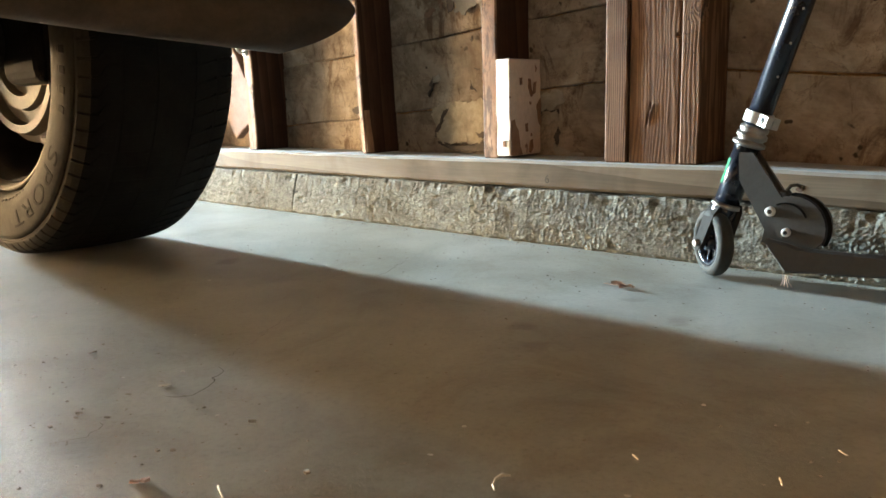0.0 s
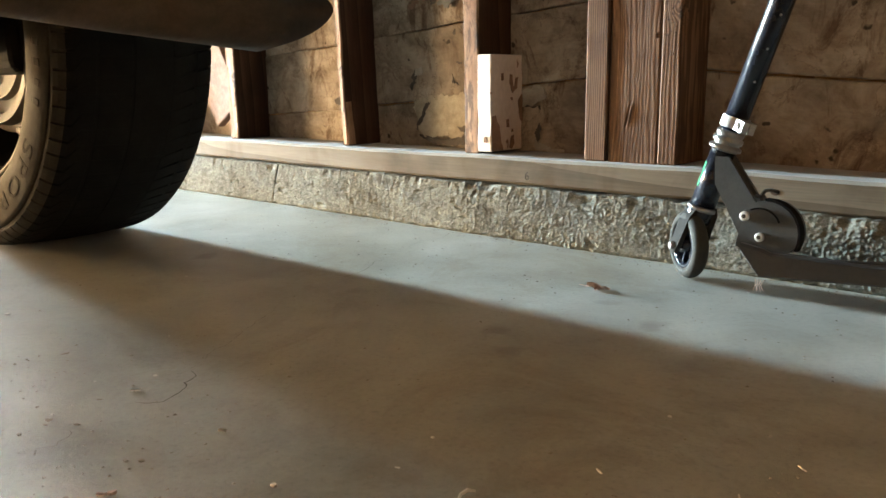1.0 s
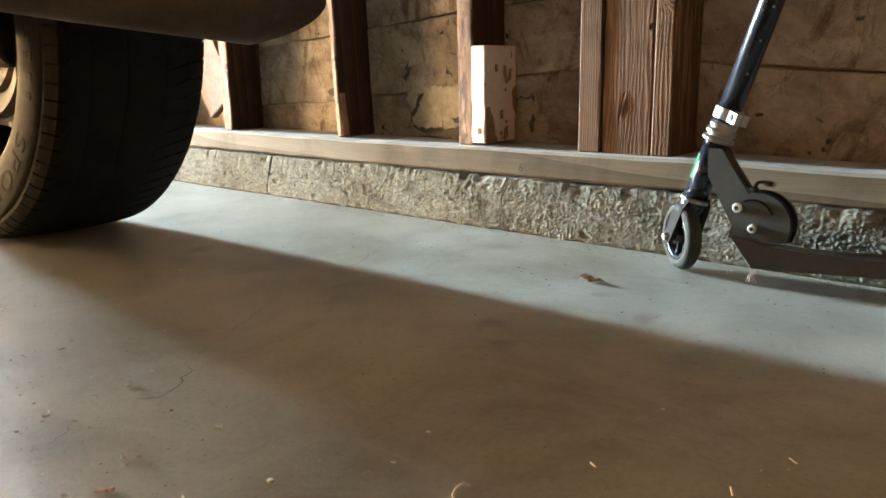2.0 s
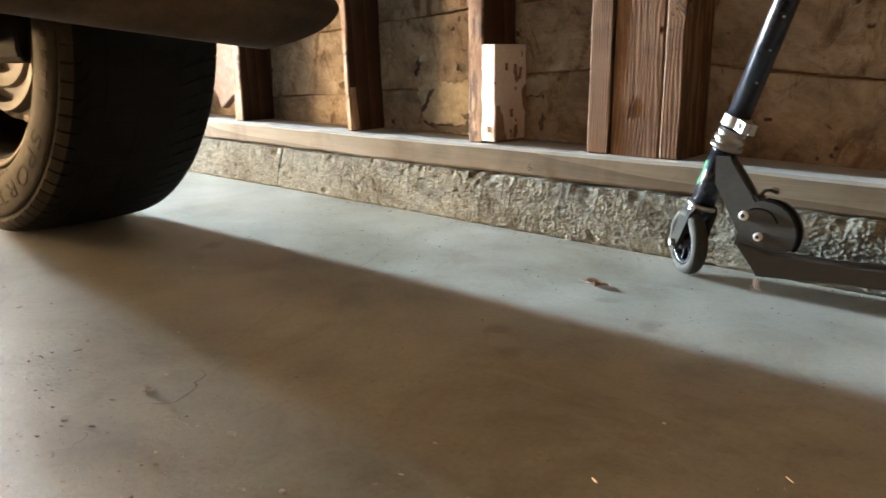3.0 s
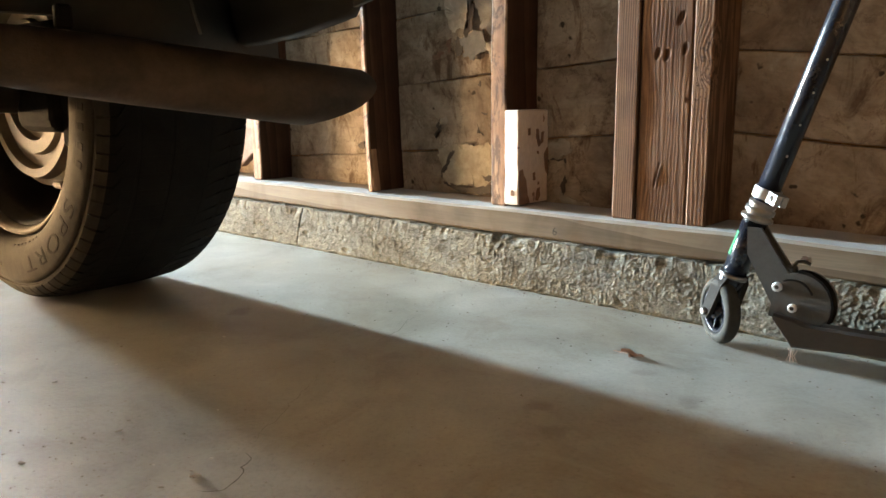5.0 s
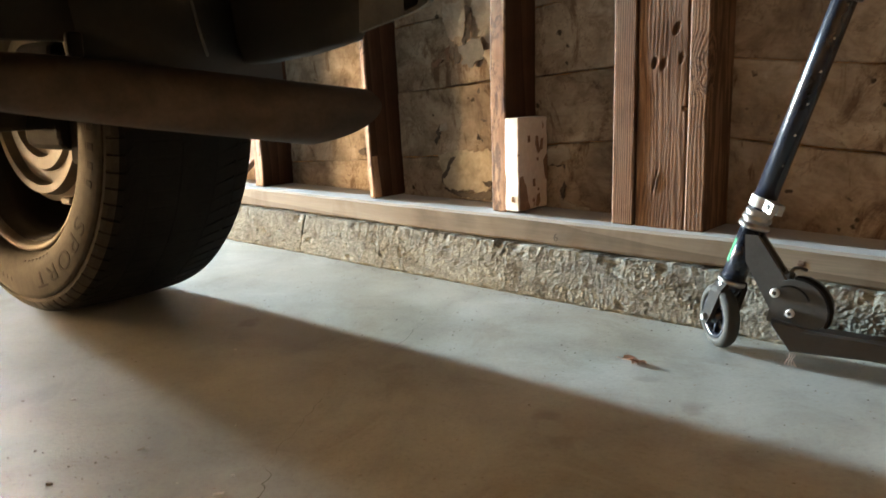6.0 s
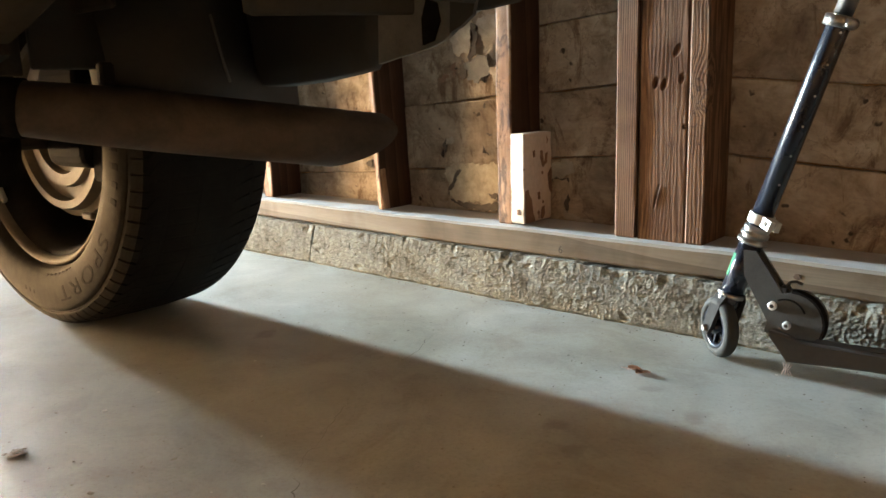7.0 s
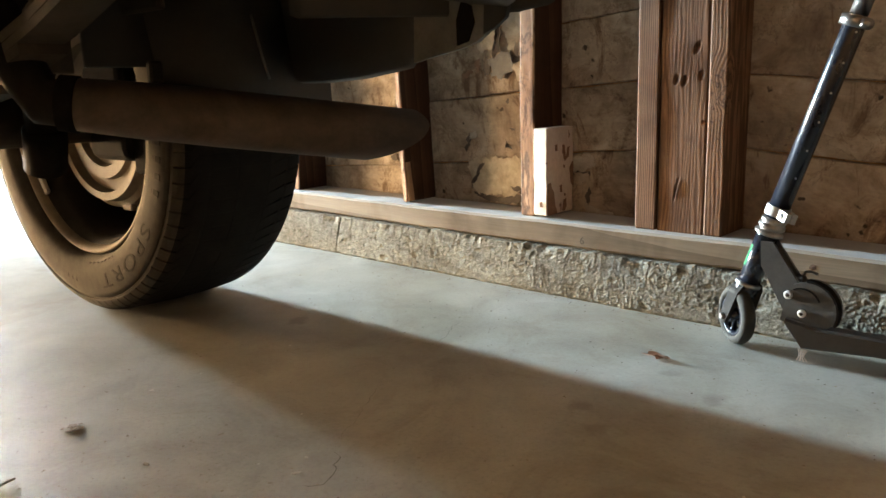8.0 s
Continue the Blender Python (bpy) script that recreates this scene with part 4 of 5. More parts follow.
wa = Vector((wd.y, -wd.x, 0)) * -1             # its axle
WR = 0.049
wc = Vector((-0.282, -0.104, WR + 0.001))


def scooter_wheel(c, axle, name="wheel"):
    hub = empty(name, SI @ Matrix.Translation(c) @ Vector(axle).to_track_quat("Y", "Z").to_matrix().to_4x4())
    hub.parent = scooter
    prof = []
    for k in range(13):
        a = -0.5 * math.pi + math.pi * k / 12
        prof.append((0.0112 * math.sin(a), WR - 0.0100 + 0.0100 * math.cos(a)))
    prof += [(0.0100, 0.034), (-0.0100, 0.034)]
    part("tyre", lathe(prof, (0, 0, 0), (0, 1, 0), 48, True), URETHANE, hub, "smoky grey urethane tyre", True)
    bm = lathe([(-0.0095, 0.0338), (0.0095, 0.0338), (0.0095, 0.0290), (-0.0095, 0.0290)], (0, 0, 0), (0, 1, 0), 40, True)
    add_lathe(bm, [(-0.012, 0.0), (-0.012, 0.011), (0.012, 0.011), (0.012, 0.0)], (0, 0, 0), (0, 1, 0), 20)
    part("core", bm, SCBLACK, hub, "black wheel core", True)
    for k in range(5):
        a = 2 * math.pi * k / 5
        bm = box(0.010, 0.030, -0.004, 0.004, -0.0018, 0.0018, 0.0006)
        part("spoke", bm, SCBLACK, hub, matrix=Matrix.Rotation(a, 4, "Y"))
    return hub


scooter_wheel(wc, wa)
# fork: two legs and a crown
for s in (-1, 1):
    o = wc + wa * (0.0195 * s)
    top = HB + wa * (0.017 * s) - sd * 0.012
    bm = bmesh.new()
    rings = []
    for k, (p, a, b) in enumerate(((o - sd * 0.010, 0.008, 0.003), (o + sd * 0.0, 0.012, 0.0035), (o.lerp(top, 0.45), 0.013, 0.0035), (top, 0.015, 0.004), (HB + wa * (0.012 * s), 0.015, 0.004))):
        rings.append([p + wd * a + wa * b, p - wd * a + wa * b, p - wd * a - wa * b, p + wd * a - wa * b])
    add_rings(bm, rings)
    bmesh.ops.recalc_face_normals(bm, faces=bm.faces)
    spart("fork_leg", bm, BARREL, "worn black fork leg")
    spart("axle_bolt", lathe([(-0.003, 0), (-0.003, 0.0055), (0.003, 0.0048), (0.003, 0)], o + wa * (0.006 * s), wa * s, 12), CHROME, "silver axle bolt")
bm = bmesh.new()
add_lathe(bm, [(-0.022, 0.010), (-0.020, 0.017), (-0.004, 0.019), (0.0, 0.0175)], HB, sd, 24)
spart("fork_crown", bm, SCBLACK, "black fork crown", True)
spart("lower_ring", lathe([(-0.003, 0.017), (-0.002, 0.0205), (0.003, 0.0205), (0.005, 0.017)], HB, sd, 28, True), CHROME, "chrome headset ring", True)
spart("head_tube", lathe([(0.004, 0.0), (0.004, 0.0175), (0.088, 0.0175), (0.088, 0.0)], HB, sd, 32), SCBLACK, "glossy black head tube", True)
spart("headset", lathe([(0.087, 0.018), (0.089, 0.0222), (0.093, 0.0222), (0.095, 0.018), (0.097, 0.0170), (0.099, 0.0205), (0.105, 0.0205), (0.107, 0.0170), (0.109, 0.0190), (0.114, 0.0190), (0.116, 0.0158)], HB, sd, 6 * 5), CHROME, "stacked chrome headset nuts", True)
bm = lathe([(0.120, 0.0158), (0.120, 0.0188), (0.135, 0.0188), (0.135, 0.0158)], HB, sd, 32, True)
cd = Vector((0.80, -0.60, 0.0))
cd = (cd - sd * cd.dot(sd)).normalized()
cs = sd.cross(cd)
c0 = HB + sd * 0.127
for s in (-1, 1):
    rings = []
    for a in (0.015, 0.037):
        p = c0 + cd * a + cs * (0.0052 * s)
        rings.append([p + cs * 0.0044 + sd * 0.0075, p - cs * 0.0044 + sd * 0.0075, p - cs * 0.0044 - sd * 0.0075, p + cs * 0.0044 - sd * 0.0075])
    add_rings(bm, rings)
bmesh.ops.recalc_face_normals(bm, faces=bm.faces)
spart("clamp", bm, ALLOY, "bright silver quick clamp")
bm = lathe([(-0.0112, 0.0), (-0.0112, 0.0046), (-0.009, 0.0046), (-0.009, 0.0)], c0 + cd * 0.026, cs, 16)
spart("clamp_bolt", bm, ALLOY, "chrome socket bolt", True)
spart("clamp_socket", lathe([(-0.0116, 0.0), (-0.0116, 0.0016), (-0.0110, 0.0016), (-0.0110, 0.0)], c0 + cd * 0.026, cs, 6), DARK)
spart("steering_tube", lathe([(0.10, 0.0), (0.10, 0.0158), (SL - 0.004, 0.0158), (SL, 0.0145), (SL, 0.0)], HB, sd, 32), SCBLACK, "glossy black steering tube with small pin heads", True)
hd = (Vector((0.62, -0.78, 0)) - sd * Vector((0.62, -0.78, 0)).dot(sd)).normalized()
for k in range(6):
    p = HB + sd * (0.1855 + 0.044 * k) + hd * 0.0155
    spart("spring_pin", lathe([(-0.001, 0), (-0.001, 0.0019), (0.0008, 0.0016), (0.0012, 0.0008), (0.0012, 0)], p, hd, 10), ALLOY, "small silver pin head", True)
spart("collar", lathe([(-0.004, 0.0165), (-0.003, 0.0215), (0.011, 0.0215), (0.013, 0.0165)], HT, sd, 32, True), CHROME, "chrome tube collar", True)
bm = lathe([(-0.008, 0.0), (-0.008, 0.006), (0.008, 0.006), (0.008, 0.0)], HT + sd * 0.004 + cd * 0.024, cs, 12)
spart("collar_lever", bm, CHROME, "", True)
spart("upper_tube", lathe([(0.0, 0.0), (0.0, 0.0125), (0.36, 0.0125), (0.36, 0.0)], HT, sd, 28), CHROME, "chrome inner steering tube", True)
hbm = tube([HT + sd * 0.36 - wa * 0.17, HT + sd * 0.36 + wa * 0.17], 0.011, 16)
spart("handlebar", hbm, CHROME, "chrome handlebar", True)
for s in (-1, 1):
    spart("grip", tube([HT + sd * 0.36 + wa * (0.075 * s), HT + sd * 0.36 + wa * (0.175 * s)], 0.016, 16), SCBLACK, "black foam grip", True)
toward = (Vector((-0.80, -0.60, 0)) - sd * Vector((-0.80, -0.60, 0)).dot(sd)).normalized()
across = sd.cross(toward)
bm = bmesh.new()
rows = []
for r in (0.0176, 0.0181):
    rows.append([HB + sd * z + toward * (r * math.cos(a)) + across * (r * math.sin(a)) for z, a in [(0.030, radians(-14 + 7 * k)) for k in range(5)] + [(0.066, radians(14 - 7 * k)) for k in range(5)]])
add_rings(bm, rows)
bmesh.ops.recalc_face_normals(bm, faces=bm.faces)
spart("sticker", bm, GREEN, "small bright green sticker")

# neck plates and folding joint
yl = -0.122
X = (1, 0, 0)
lean = Vector((0, 0.05, 1))
neck = [(-0.245, 0.180), (-0.226, 0.180), (-0.184, 0.122), (-0.180, 0.100), (-0.196, 0.062), (-0.204, 0.078), (-0.242, 0.142)]
disc = [(-0.205, 0.062), (-0.196, 0.116)]
for k in range(11):
    a = radians(118 - 13.5 * k)
    disc.append((-0.169 + 0.0435 * math.cos(a), 0.082 + 0.0435 * math.sin(a)))
disc += [(-0.136, 0.060), (-0.19, 0.058)]
for yy in (yl, yl + 0.020):
    spart("neck_plate", prism(neck, 0.005, X, lean, (0, yy - 0.0015, 0)), SCMATT, "matt black triangular neck plate")
    spart("hinge_plate", prism(disc, 0.006, X, lean, (0, yy - 0.006 if yy == yl else yy, 0)), SCMATT, "matt black rounded hinge plate")
rimd = [(-0.169 + r * math.cos(a), 0.082 + r * math.sin(a)) for r, aa in ((0.0468, range(9)), (0.0434, range(8, -1, -1))) for a in [radians(92 - 14.5 * k) for k in aa]]
spart("hinge_rim", prism(rimd, 0.016, X, lean, (0.0, yl - 0.001, 0)), DULL_BLACK, "black rim of the hinge")
# no slot is cut; a black inlay gives its shade
slot = [(-0.1745 + r * math.cos(a), 0.0885 + r * math.sin(a)) for r, aa in ((0.0284, range(9)), (0.0262, range(8, -1, -1))) for a in [radians(118 - 12 * k) for k in aa]]
spart("hinge_slot", prism(slot, 0.002, X, lean, (-0.001, yl - 0.0095, 0)), DULL_BLACK, "black inlay for the shade in a curved slot")
for x, z, r in ((-0.1955, 0.1035, 0.0066), (-0.1735, 0.0775, 0.0060)):
    o = Vector((x, yl - 0.010 + 0.05 * z, z))
    spart("hinge_bolt", lathe([(-0.0032, 0.0), (-0.0032, r * 0.8), (-0.0018, r), (0.002, r), (0.002, 0.0)], o, (0, 1, 0), 20), ZINC, "bright zinc hinge bolt", False)
    spart("bolt_socket", lathe([(-0.0036, 0.0), (-0.0036, r * 0.5), (-0.0028, r * 0.5), (-0.0028, 0.0)], o, (0, 1, 0), 6), DARK)
bm = tube([(-0.186, -0.10, 0.128), (-0.180, -0.10, 0.136), (-0.172, -0.10, 0.1375), (-0.163, -0.10, 0.1345)], 0.0024, 10)
add_box(bm, -0.194, -0.180, -0.110, -0.092, 0.112, 0.130, 0.003)
spart("release_lever", bm, SCMATT, "black folding lever")

# deck
bm = bmesh.new()
rings = []
for x, zb, zt in ((-0.193, 0.060, 0.070), (-0.168, 0.026, 0.065), (-0.155, 0.0265, 0.060), (-0.033, 0.032, 0.0575), (0.16, 0.041, 0.066), (0.175, 0.046, 0.065)):
    q = 0.12 * (x + 0.17)
    rings.append([(x, q - 0.142, zb + 0.003), (x, q - 0.139, zb), (x, q - 0.082, zb - 0.006), (x, q - 0.078, zb - 0.003), (x, q - 0.078, zt - 0.013), (x, q - 0.082, zt - 0.010), (x, q - 0.138, zt), (x, q - 0.142, zt - 0.003)])
add_rings(bm, rings)
bmesh.ops.recalc_face_normals(bm, faces=bm.faces)
spart("deck", bm, DECK, "worn dark metal deck with scuffed edge")
tape = [(-0.15, 0.0), (0.15, 0.0), (0.15, 0.050), (-0.15, 0.050)]
spart("grip_tape", prism(tape, 0.0016, (1, 0.12, 0.045), (0, 1, -0.17), (0.0, -0.115, 0.0608)), SCMATT, "black grip tape")
scooter_wheel(Vector((0.235, -0.066, WR + 0.001)), Vector((-0.12, 1, 0)))
for s in (-1, 1):
    spart("rear_arm", box(0.16, 0.245, -0.068 + s * 0.022 - 0.003, -0.068 + s * 0.022 + 0.003, 0.045, 0.070, 0.002), SCMATT, "black rear wheel arm")
bm = bmesh.new()
for k in range(4):
    p = Vector((-0.170 + 0.004 * k, -0.143, 0.025))
    add_tube(bm, [p, p + Vector((0.002 - 0.002 * k, -0.002, -0.008)), p + Vector((0.001 * (k - 1), -0.003, -0.016))], 0.0004, 5)
spart("frayed_threads", bm, LEAF, "frayed reddish threads under the deck")


# ---- marks and fittings on the timber ----
def knot(x, y, z, rx, rz, parent, seed):
    """A dark oval knot with a ragged rim."""
    bm = bmesh.new()
    rings = []
    for r, d in ((1.0, 0.0), (0.8, -0.0002), (0.5, -0.0003), (0.2, -0.0002)):
        rings.append([(r * rx * math.cos(a) * (1 + 0.6 * noise.noise((math.cos(a) * 2, math.sin(a) * 2, seed))), d, r * rz * math.sin(a)) for a in [2 * math.pi * k / 16 for k in range(16)]])
    add_rings(bm, rings)
    bmesh.ops.recalc_face_normals(bm, faces=bm.faces)
    part("knot", bm, KNOT, parent, matrix=pose(x, y, z))


for x, y, z, rx, rz in ((-0.806, 0.0296, 0.405, 0.012, 0.005), (-0.797, 0.0296, 0.358, 0.005, 0.006), (-0.809, 0.0296, 0.352, 0.003, 0.005),
                        (-0.381, 0.0278, 0.175, 0.003, 0.004), (-0.20, -0.0025, 0.121, 0.006, 0.005)):
    knot(x, y, z, rx, rz, north, x * 31 + z * 7)

# the figure on the sill
cu = bpy.data.curves.new("figure", "FONT")
cu.body, cu.size, cu.extrude = "6", 0.022, 0.0004
tmp = bpy.data.objects.new("figure", cu)
me = bpy.data.meshes.new_from_object(tmp)
bpy.data.objects.remove(tmp)
me.materials.clear()
me.materials.append(DARK)
fig = new("sill_figure", me)
fig.parent = north
fig.matrix_basis = pose(-0.648, -0.0056, 0.108, 90, 0, 0)

# splinter along a stud's worn edge, and screw hook on the far stud
bm = bmesh.new()
rings = []
for k in range(9):
    t = k / 8
    z = 0.149 + 0.20 * t
    x = -1.187 + 0.010 * (1 - t) ** 2 + 0.002 * noise.noise((z * 60, 1, 1)) - 0.006 * t
    w = 0.0026 * (1 - t) + 0.0008
    rings.append([(x, 0.029, z), (x + w, 0.030, z), (x + w, 0.050, z), (x, 0.052, z)])
add_rings(bm, rings)
bmesh.ops.recalc_face_normals(bm, faces=bm.faces)
part("splinter", bm, STUD_LIT, north, "split edge of a stud")
bm = tube([(-1.650, 0.034, 0.405), (-1.650, 0.012, 0.405), (-1.650, 0.004, 0.412), (-1.650, 0.002, 0.420)], 0.004, 8)
add_lathe(bm, [(-0.003, 0), (-0.003, 0.008), (0.003, 0.008), (0.003, 0)], (-1.650, 0.028, 0.405), (0, 1, 0), 12)
part("screw_hook", bm, CHROME, north, "small shiny screw hook", True)


# ---- loose and torn paper on the sheathing ----
def flake(name, outline, y, curl, material, parent, seed, lift=0.006):
    """A torn scrap with a ragged edge that curls off the boards."""
    bm = bmesh.new()
    cx = sum(p[0] for p in outline) / len(outline)
    cz = sum(p[1] for p in outline) / len(outline)
    ring = []
    n = len(outline)
    for i in range(n):
        a, b = outline[i], outline[(i + 1) % n]
        for k in range(14):
            t = k / 14
            x, z = a[0] + (b[0] - a[0]) * t, a[1] + (b[1] - a[1]) * t
            j = 0.011
            ring.append((x + j * noise.noise((x * 55, z * 55, seed)) + 0.45 * j * noise.noise((x * 150, z * 150, seed)) + 0.2 * j * noise.noise((x * 420, z * 420, seed)), z + j * noise.noise((x * 55, z * 55, seed + 5)) + 0.45 * j * noise.noise((x * 150, z * 150, seed + 2)) + 0.2 * j * noise.noise((x * 420, z * 420, seed + 2))))
    rows = []
    for f in (0.35, 0.7, 1.0):
        rows.append([Vector((cx + (x - cx) * f, y - curl * f * f * max(0.0, 0.4 + noise.noise((x * 25, z * 25, seed))) - lift * 0.3, cz + (z - cz) * f)) for x, z in ring])
    back = [[p + Vector((0, 0.0014, 0)) for p in r] for r in reversed(rows)]
    add_rings(bm, rows + back)
    bmesh.ops.recalc_face_normals(bm, faces=bm.faces)
    return part(name, bm, material, parent)


YELLOWED = mat_simple("yellowed_torn_board", (0.26, 0.215, 0.15), (0.50, 0.43, 0.32), 0.9, 0, 38, 0.4)
DARKPAPER = mat_simple("dark_bare_patch", (0.060, 0.047, 0.036), (0.115, 0.092, 0.072), 0.9, 0, 40, 0.3)
flake("paper_flake", [(-0.768, 0.268), (-0.702, 0.276), (-0.693, 0.252), (-0.716, 0.238), (-0.760, 0.236)], 0.1285, 0.0035, PAPER, north, 1.0)
flake("paper_flake", [(-0.777, 0.232), (-0.712, 0.236), (-0.705, 0.222), (-0.745, 0.205), (-0.775, 0.206)], 0.1285, 0.0035, SHEATH, north, 2.0)
flake("paper_flake", [(-0.722, 0.166), (-0.700, 0.158), (-0.654, 0.153), (-0.652, 0.147), (-0.712, 0.148)], 0.1285, 0.0035, PAPER, north, 3.0)
GREYPAPER = mat_simple("grey_paper_underlayer", (0.13, 0.125, 0.115), (0.21, 0.20, 0.185), 0.9, 0, 40, 0.3)
for k, (name, outline, y, curl, mat) in enumerate((
        ("paper_flake", [(-1.066, 0.248), (-0.990, 0.258), (-0.900, 0.262), (-0.842, 0.262), (-0.842, 0.178), (-0.900, 0.176), (-0.945, 0.166), (-0.985, 0.174), (-1.018, 0.164), (-1.044, 0.188), (-1.052, 0.215)], 0.1288, 0.0045, YELLOWED),
        ("torn_patch", [(-1.016, 0.248), (-1.026, 0.228), (-1.046, 0.196), (-1.052, 0.180), (-1.040, 0.192), (-1.020, 0.224), (-1.008, 0.246)], 0.1262, 0.0, DARKPAPER),
        ("torn_patch", [(-1.040, 0.170), (-0.985, 0.162), (-0.935, 0.166), (-0.905, 0.172), (-0.880, 0.160), (-0.93, 0.150), (-1.0, 0.150)], 0.1268, 0.002, DARKPAPER),
        ("torn_patch", [(-0.925, 0.190), (-0.900, 0.192), (-0.880, 0.180), (-0.905, 0.176)], 0.1262, 0.0, DARKPAPER),
        ("torn_patch", [(-1.054, 0.315), (-1.046, 0.306), (-1.056, 0.280), (-1.064, 0.262), (-1.060, 0.290)], 0.1268, 0.0, DARKPAPER),
        ("paper_flake", [(-1.046, 0.320), (-1.030, 0.322), (-1.028, 0.302), (-1.042, 0.298)], 0.1255, 0.0040, PAPER),
        ("torn_patch", [(-0.945, 0.300), (-0.925, 0.282), (-0.921, 0.276), (-0.938, 0.290)], 0.1268, 0.0, DARKPAPER),
        ("torn_patch", [(-0.922, 0.332), (-0.912, 0.332), (-0.913, 0.324), (-0.920, 0.324)], 0.1268, 0.0, DARKPAPER),
        ("torn_patch", [(-0.938, 0.394), (-0.926, 0.396), (-0.930, 0.384), (-0.937, 0.385)], 0.1268, 0.0, DARKPAPER),
        ("torn_patch", [(-1.065, 0.462), (-1.050, 0.470), (-1.044, 0.456), (-1.056, 0.446)], 0.1268, 0.0, BARE),
        ("torn_patch", [(-1.022, 0.488), (-1.016, 0.490), (-1.016, 0.456), (-1.022, 0.458)], 0.1268, 0.0, BARE),
        ("torn_patch", [(-1.004, 0.484), (-0.992, 0.492), (-0.988, 0.460), (-1.000, 0.452)], 0.1268, 0.0, DARKPAPER),
        ("torn_patch", [(-0.984, 0.488), (-0.950, 0.500), (-0.922, 0.502), (-0.914, 0.470), (-0.932, 0.458), (-0.960, 0.440), (-0.978, 0.452)], 0.1262, 0.0, GREYPAPER),
        ("torn_patch", [(-0.964, 0.572), (-0.950, 0.570), (-0.948, 0.530), (-0.966, 0.490), (-0.976, 0.486), (-0.962, 0.520)], 0.1255, 0.0, DARKPAPER),
        ("paper_flake", [(-1.032, 0.580), (-0.966, 0.588), (-0.964, 0.545), (-0.976, 0.512), (-1.000, 0.500), (-1.024, 0.516)], 0.1285, 0.0070, PAPER),
        ("paper_flake", [(-0.944, 0.585), (-0.850, 0.590), (-0.845, 0.512), (-0.900, 0.498), (-0.926, 0.506), (-0.938, 0.535)], 0.1285, 0.0080, PAPER),
        ("paper_flake", [(-0.915, 0.474), (-0.850, 0.478), (-0.850, 0.430), (-0.905, 0.436)], 0.1285, 0.0040, PAPER),
        ("torn_patch", [(-1.330, 0.250), (-1.310, 0.254), (-1.312, 0.240), (-1.326, 0.238)], 0.1268, 0.0, DARKPAPER),
        ("torn_patch", [(-0.716, 0.204), (-0.706, 0.200), (-0.712, 0.172), (-0.722, 0.166), (-0.720, 0.190)], 0.1268, 0.0, DARKPAPER),
        ("torn_patch", [(-0.775, 0.238), (-0.714, 0.240), (-0.702, 0.228), (-0.744, 0.232)], 0.1268, 0.0, DARKPAPER))):
    flake(name, outline, y, curl, mat, north, 4.0 + k, 0.006 if name == "paper_flake" else 0.002)

# ---- things lying on the floor ----
leaf = bmesh.new()
for ox, oy, turn, long, wide, curl in ((0.0, 0.0, 8, 0.036, 0.0095, 0.0050), (0.008, -0.004, 62, 0.022, 0.0080, 0.0062)):
    rows = []
    ct, sn = math.cos(radians(turn)), math.sin(radians(turn))
    for k in range(15):
        t = k / 14
        w = wide * math.sin(math.pi * min(1.0, 0.04 + 0.94 * t)) ** 0.75 * (1 + 0.22 * noise.noise((t * 7, turn, 0.3))) + 0.0005
        row = []
        for q in range(7):
            f = q / 3 - 1
            a, b = long * (t - 0.5), w * f * (0.80 if f > 0 else 1.0)
            z = 0.0010 + curl * abs(f) ** 1.6 * (0.45 + 0.55 * math.sin(t * 5 + f)) + 0.0016 * max(0.0, noise.noise((a * 160, b * 160, turn)))
            row.append((ox + a * ct - b * sn, oy + a * sn + b * ct, max(0.0003, z)))
        rows.append(row + [(x, y, z - 0.0003) for x, y, z in reversed(row)])
    add_rings(leaf, rows)
add_tube(leaf, [(-0.017, -0.003, 0.0012), (-0.023, -0.005, 0.0022), (-0.028, -0.004, 0.0014)], 0.0006, 6)
bmesh.ops.recalc_face_normals(leaf, faces=leaf.faces)
tagged(link(leaf, "dry_leaf", LEAF, matrix=pose(-0.349, -0.240, 0.0012, 0, 0, -2)), "curled dry reddish-brown leaf on the concrete floor", "leaf")


def chip(x, y, length, width, high, turn, material, seed):
    bm = bmesh.new()
    rings = []
    for k in range(6):
        t = k / 5
        w = width * (0.35 + 0.65 * math.sin(math.pi * (0.12 + 0.76 * t))) / 2
        j = 0.25 * noise.noise((seed, t * 3, 1)) * width
        z = high * 0.25 * math.sin(t * 3.1 + seed)
        rings.append([(length * (t - 0.5), -w + j, 0.0), (length * (t - 0.5), w + j, 0.0), (length * (t - 0.5), w * 0.8 + j, high + z), (length * (t - 0.5), -w * 0.7 + j, high * 0.8 + z)])
    add_rings(bm, rings)
    bmesh.ops.recalc_face_normals(bm, faces=bm.faces)
    ob = link(bm, "wood_chip", material, matrix=pose(x, y, 0.0004, 0, 0, turn))
    return tagged(ob, "small pale wood chip on the concrete floor" if material is CHIP else "small brown wood chip on the concrete floor", "wood chip", "chips on the floor")


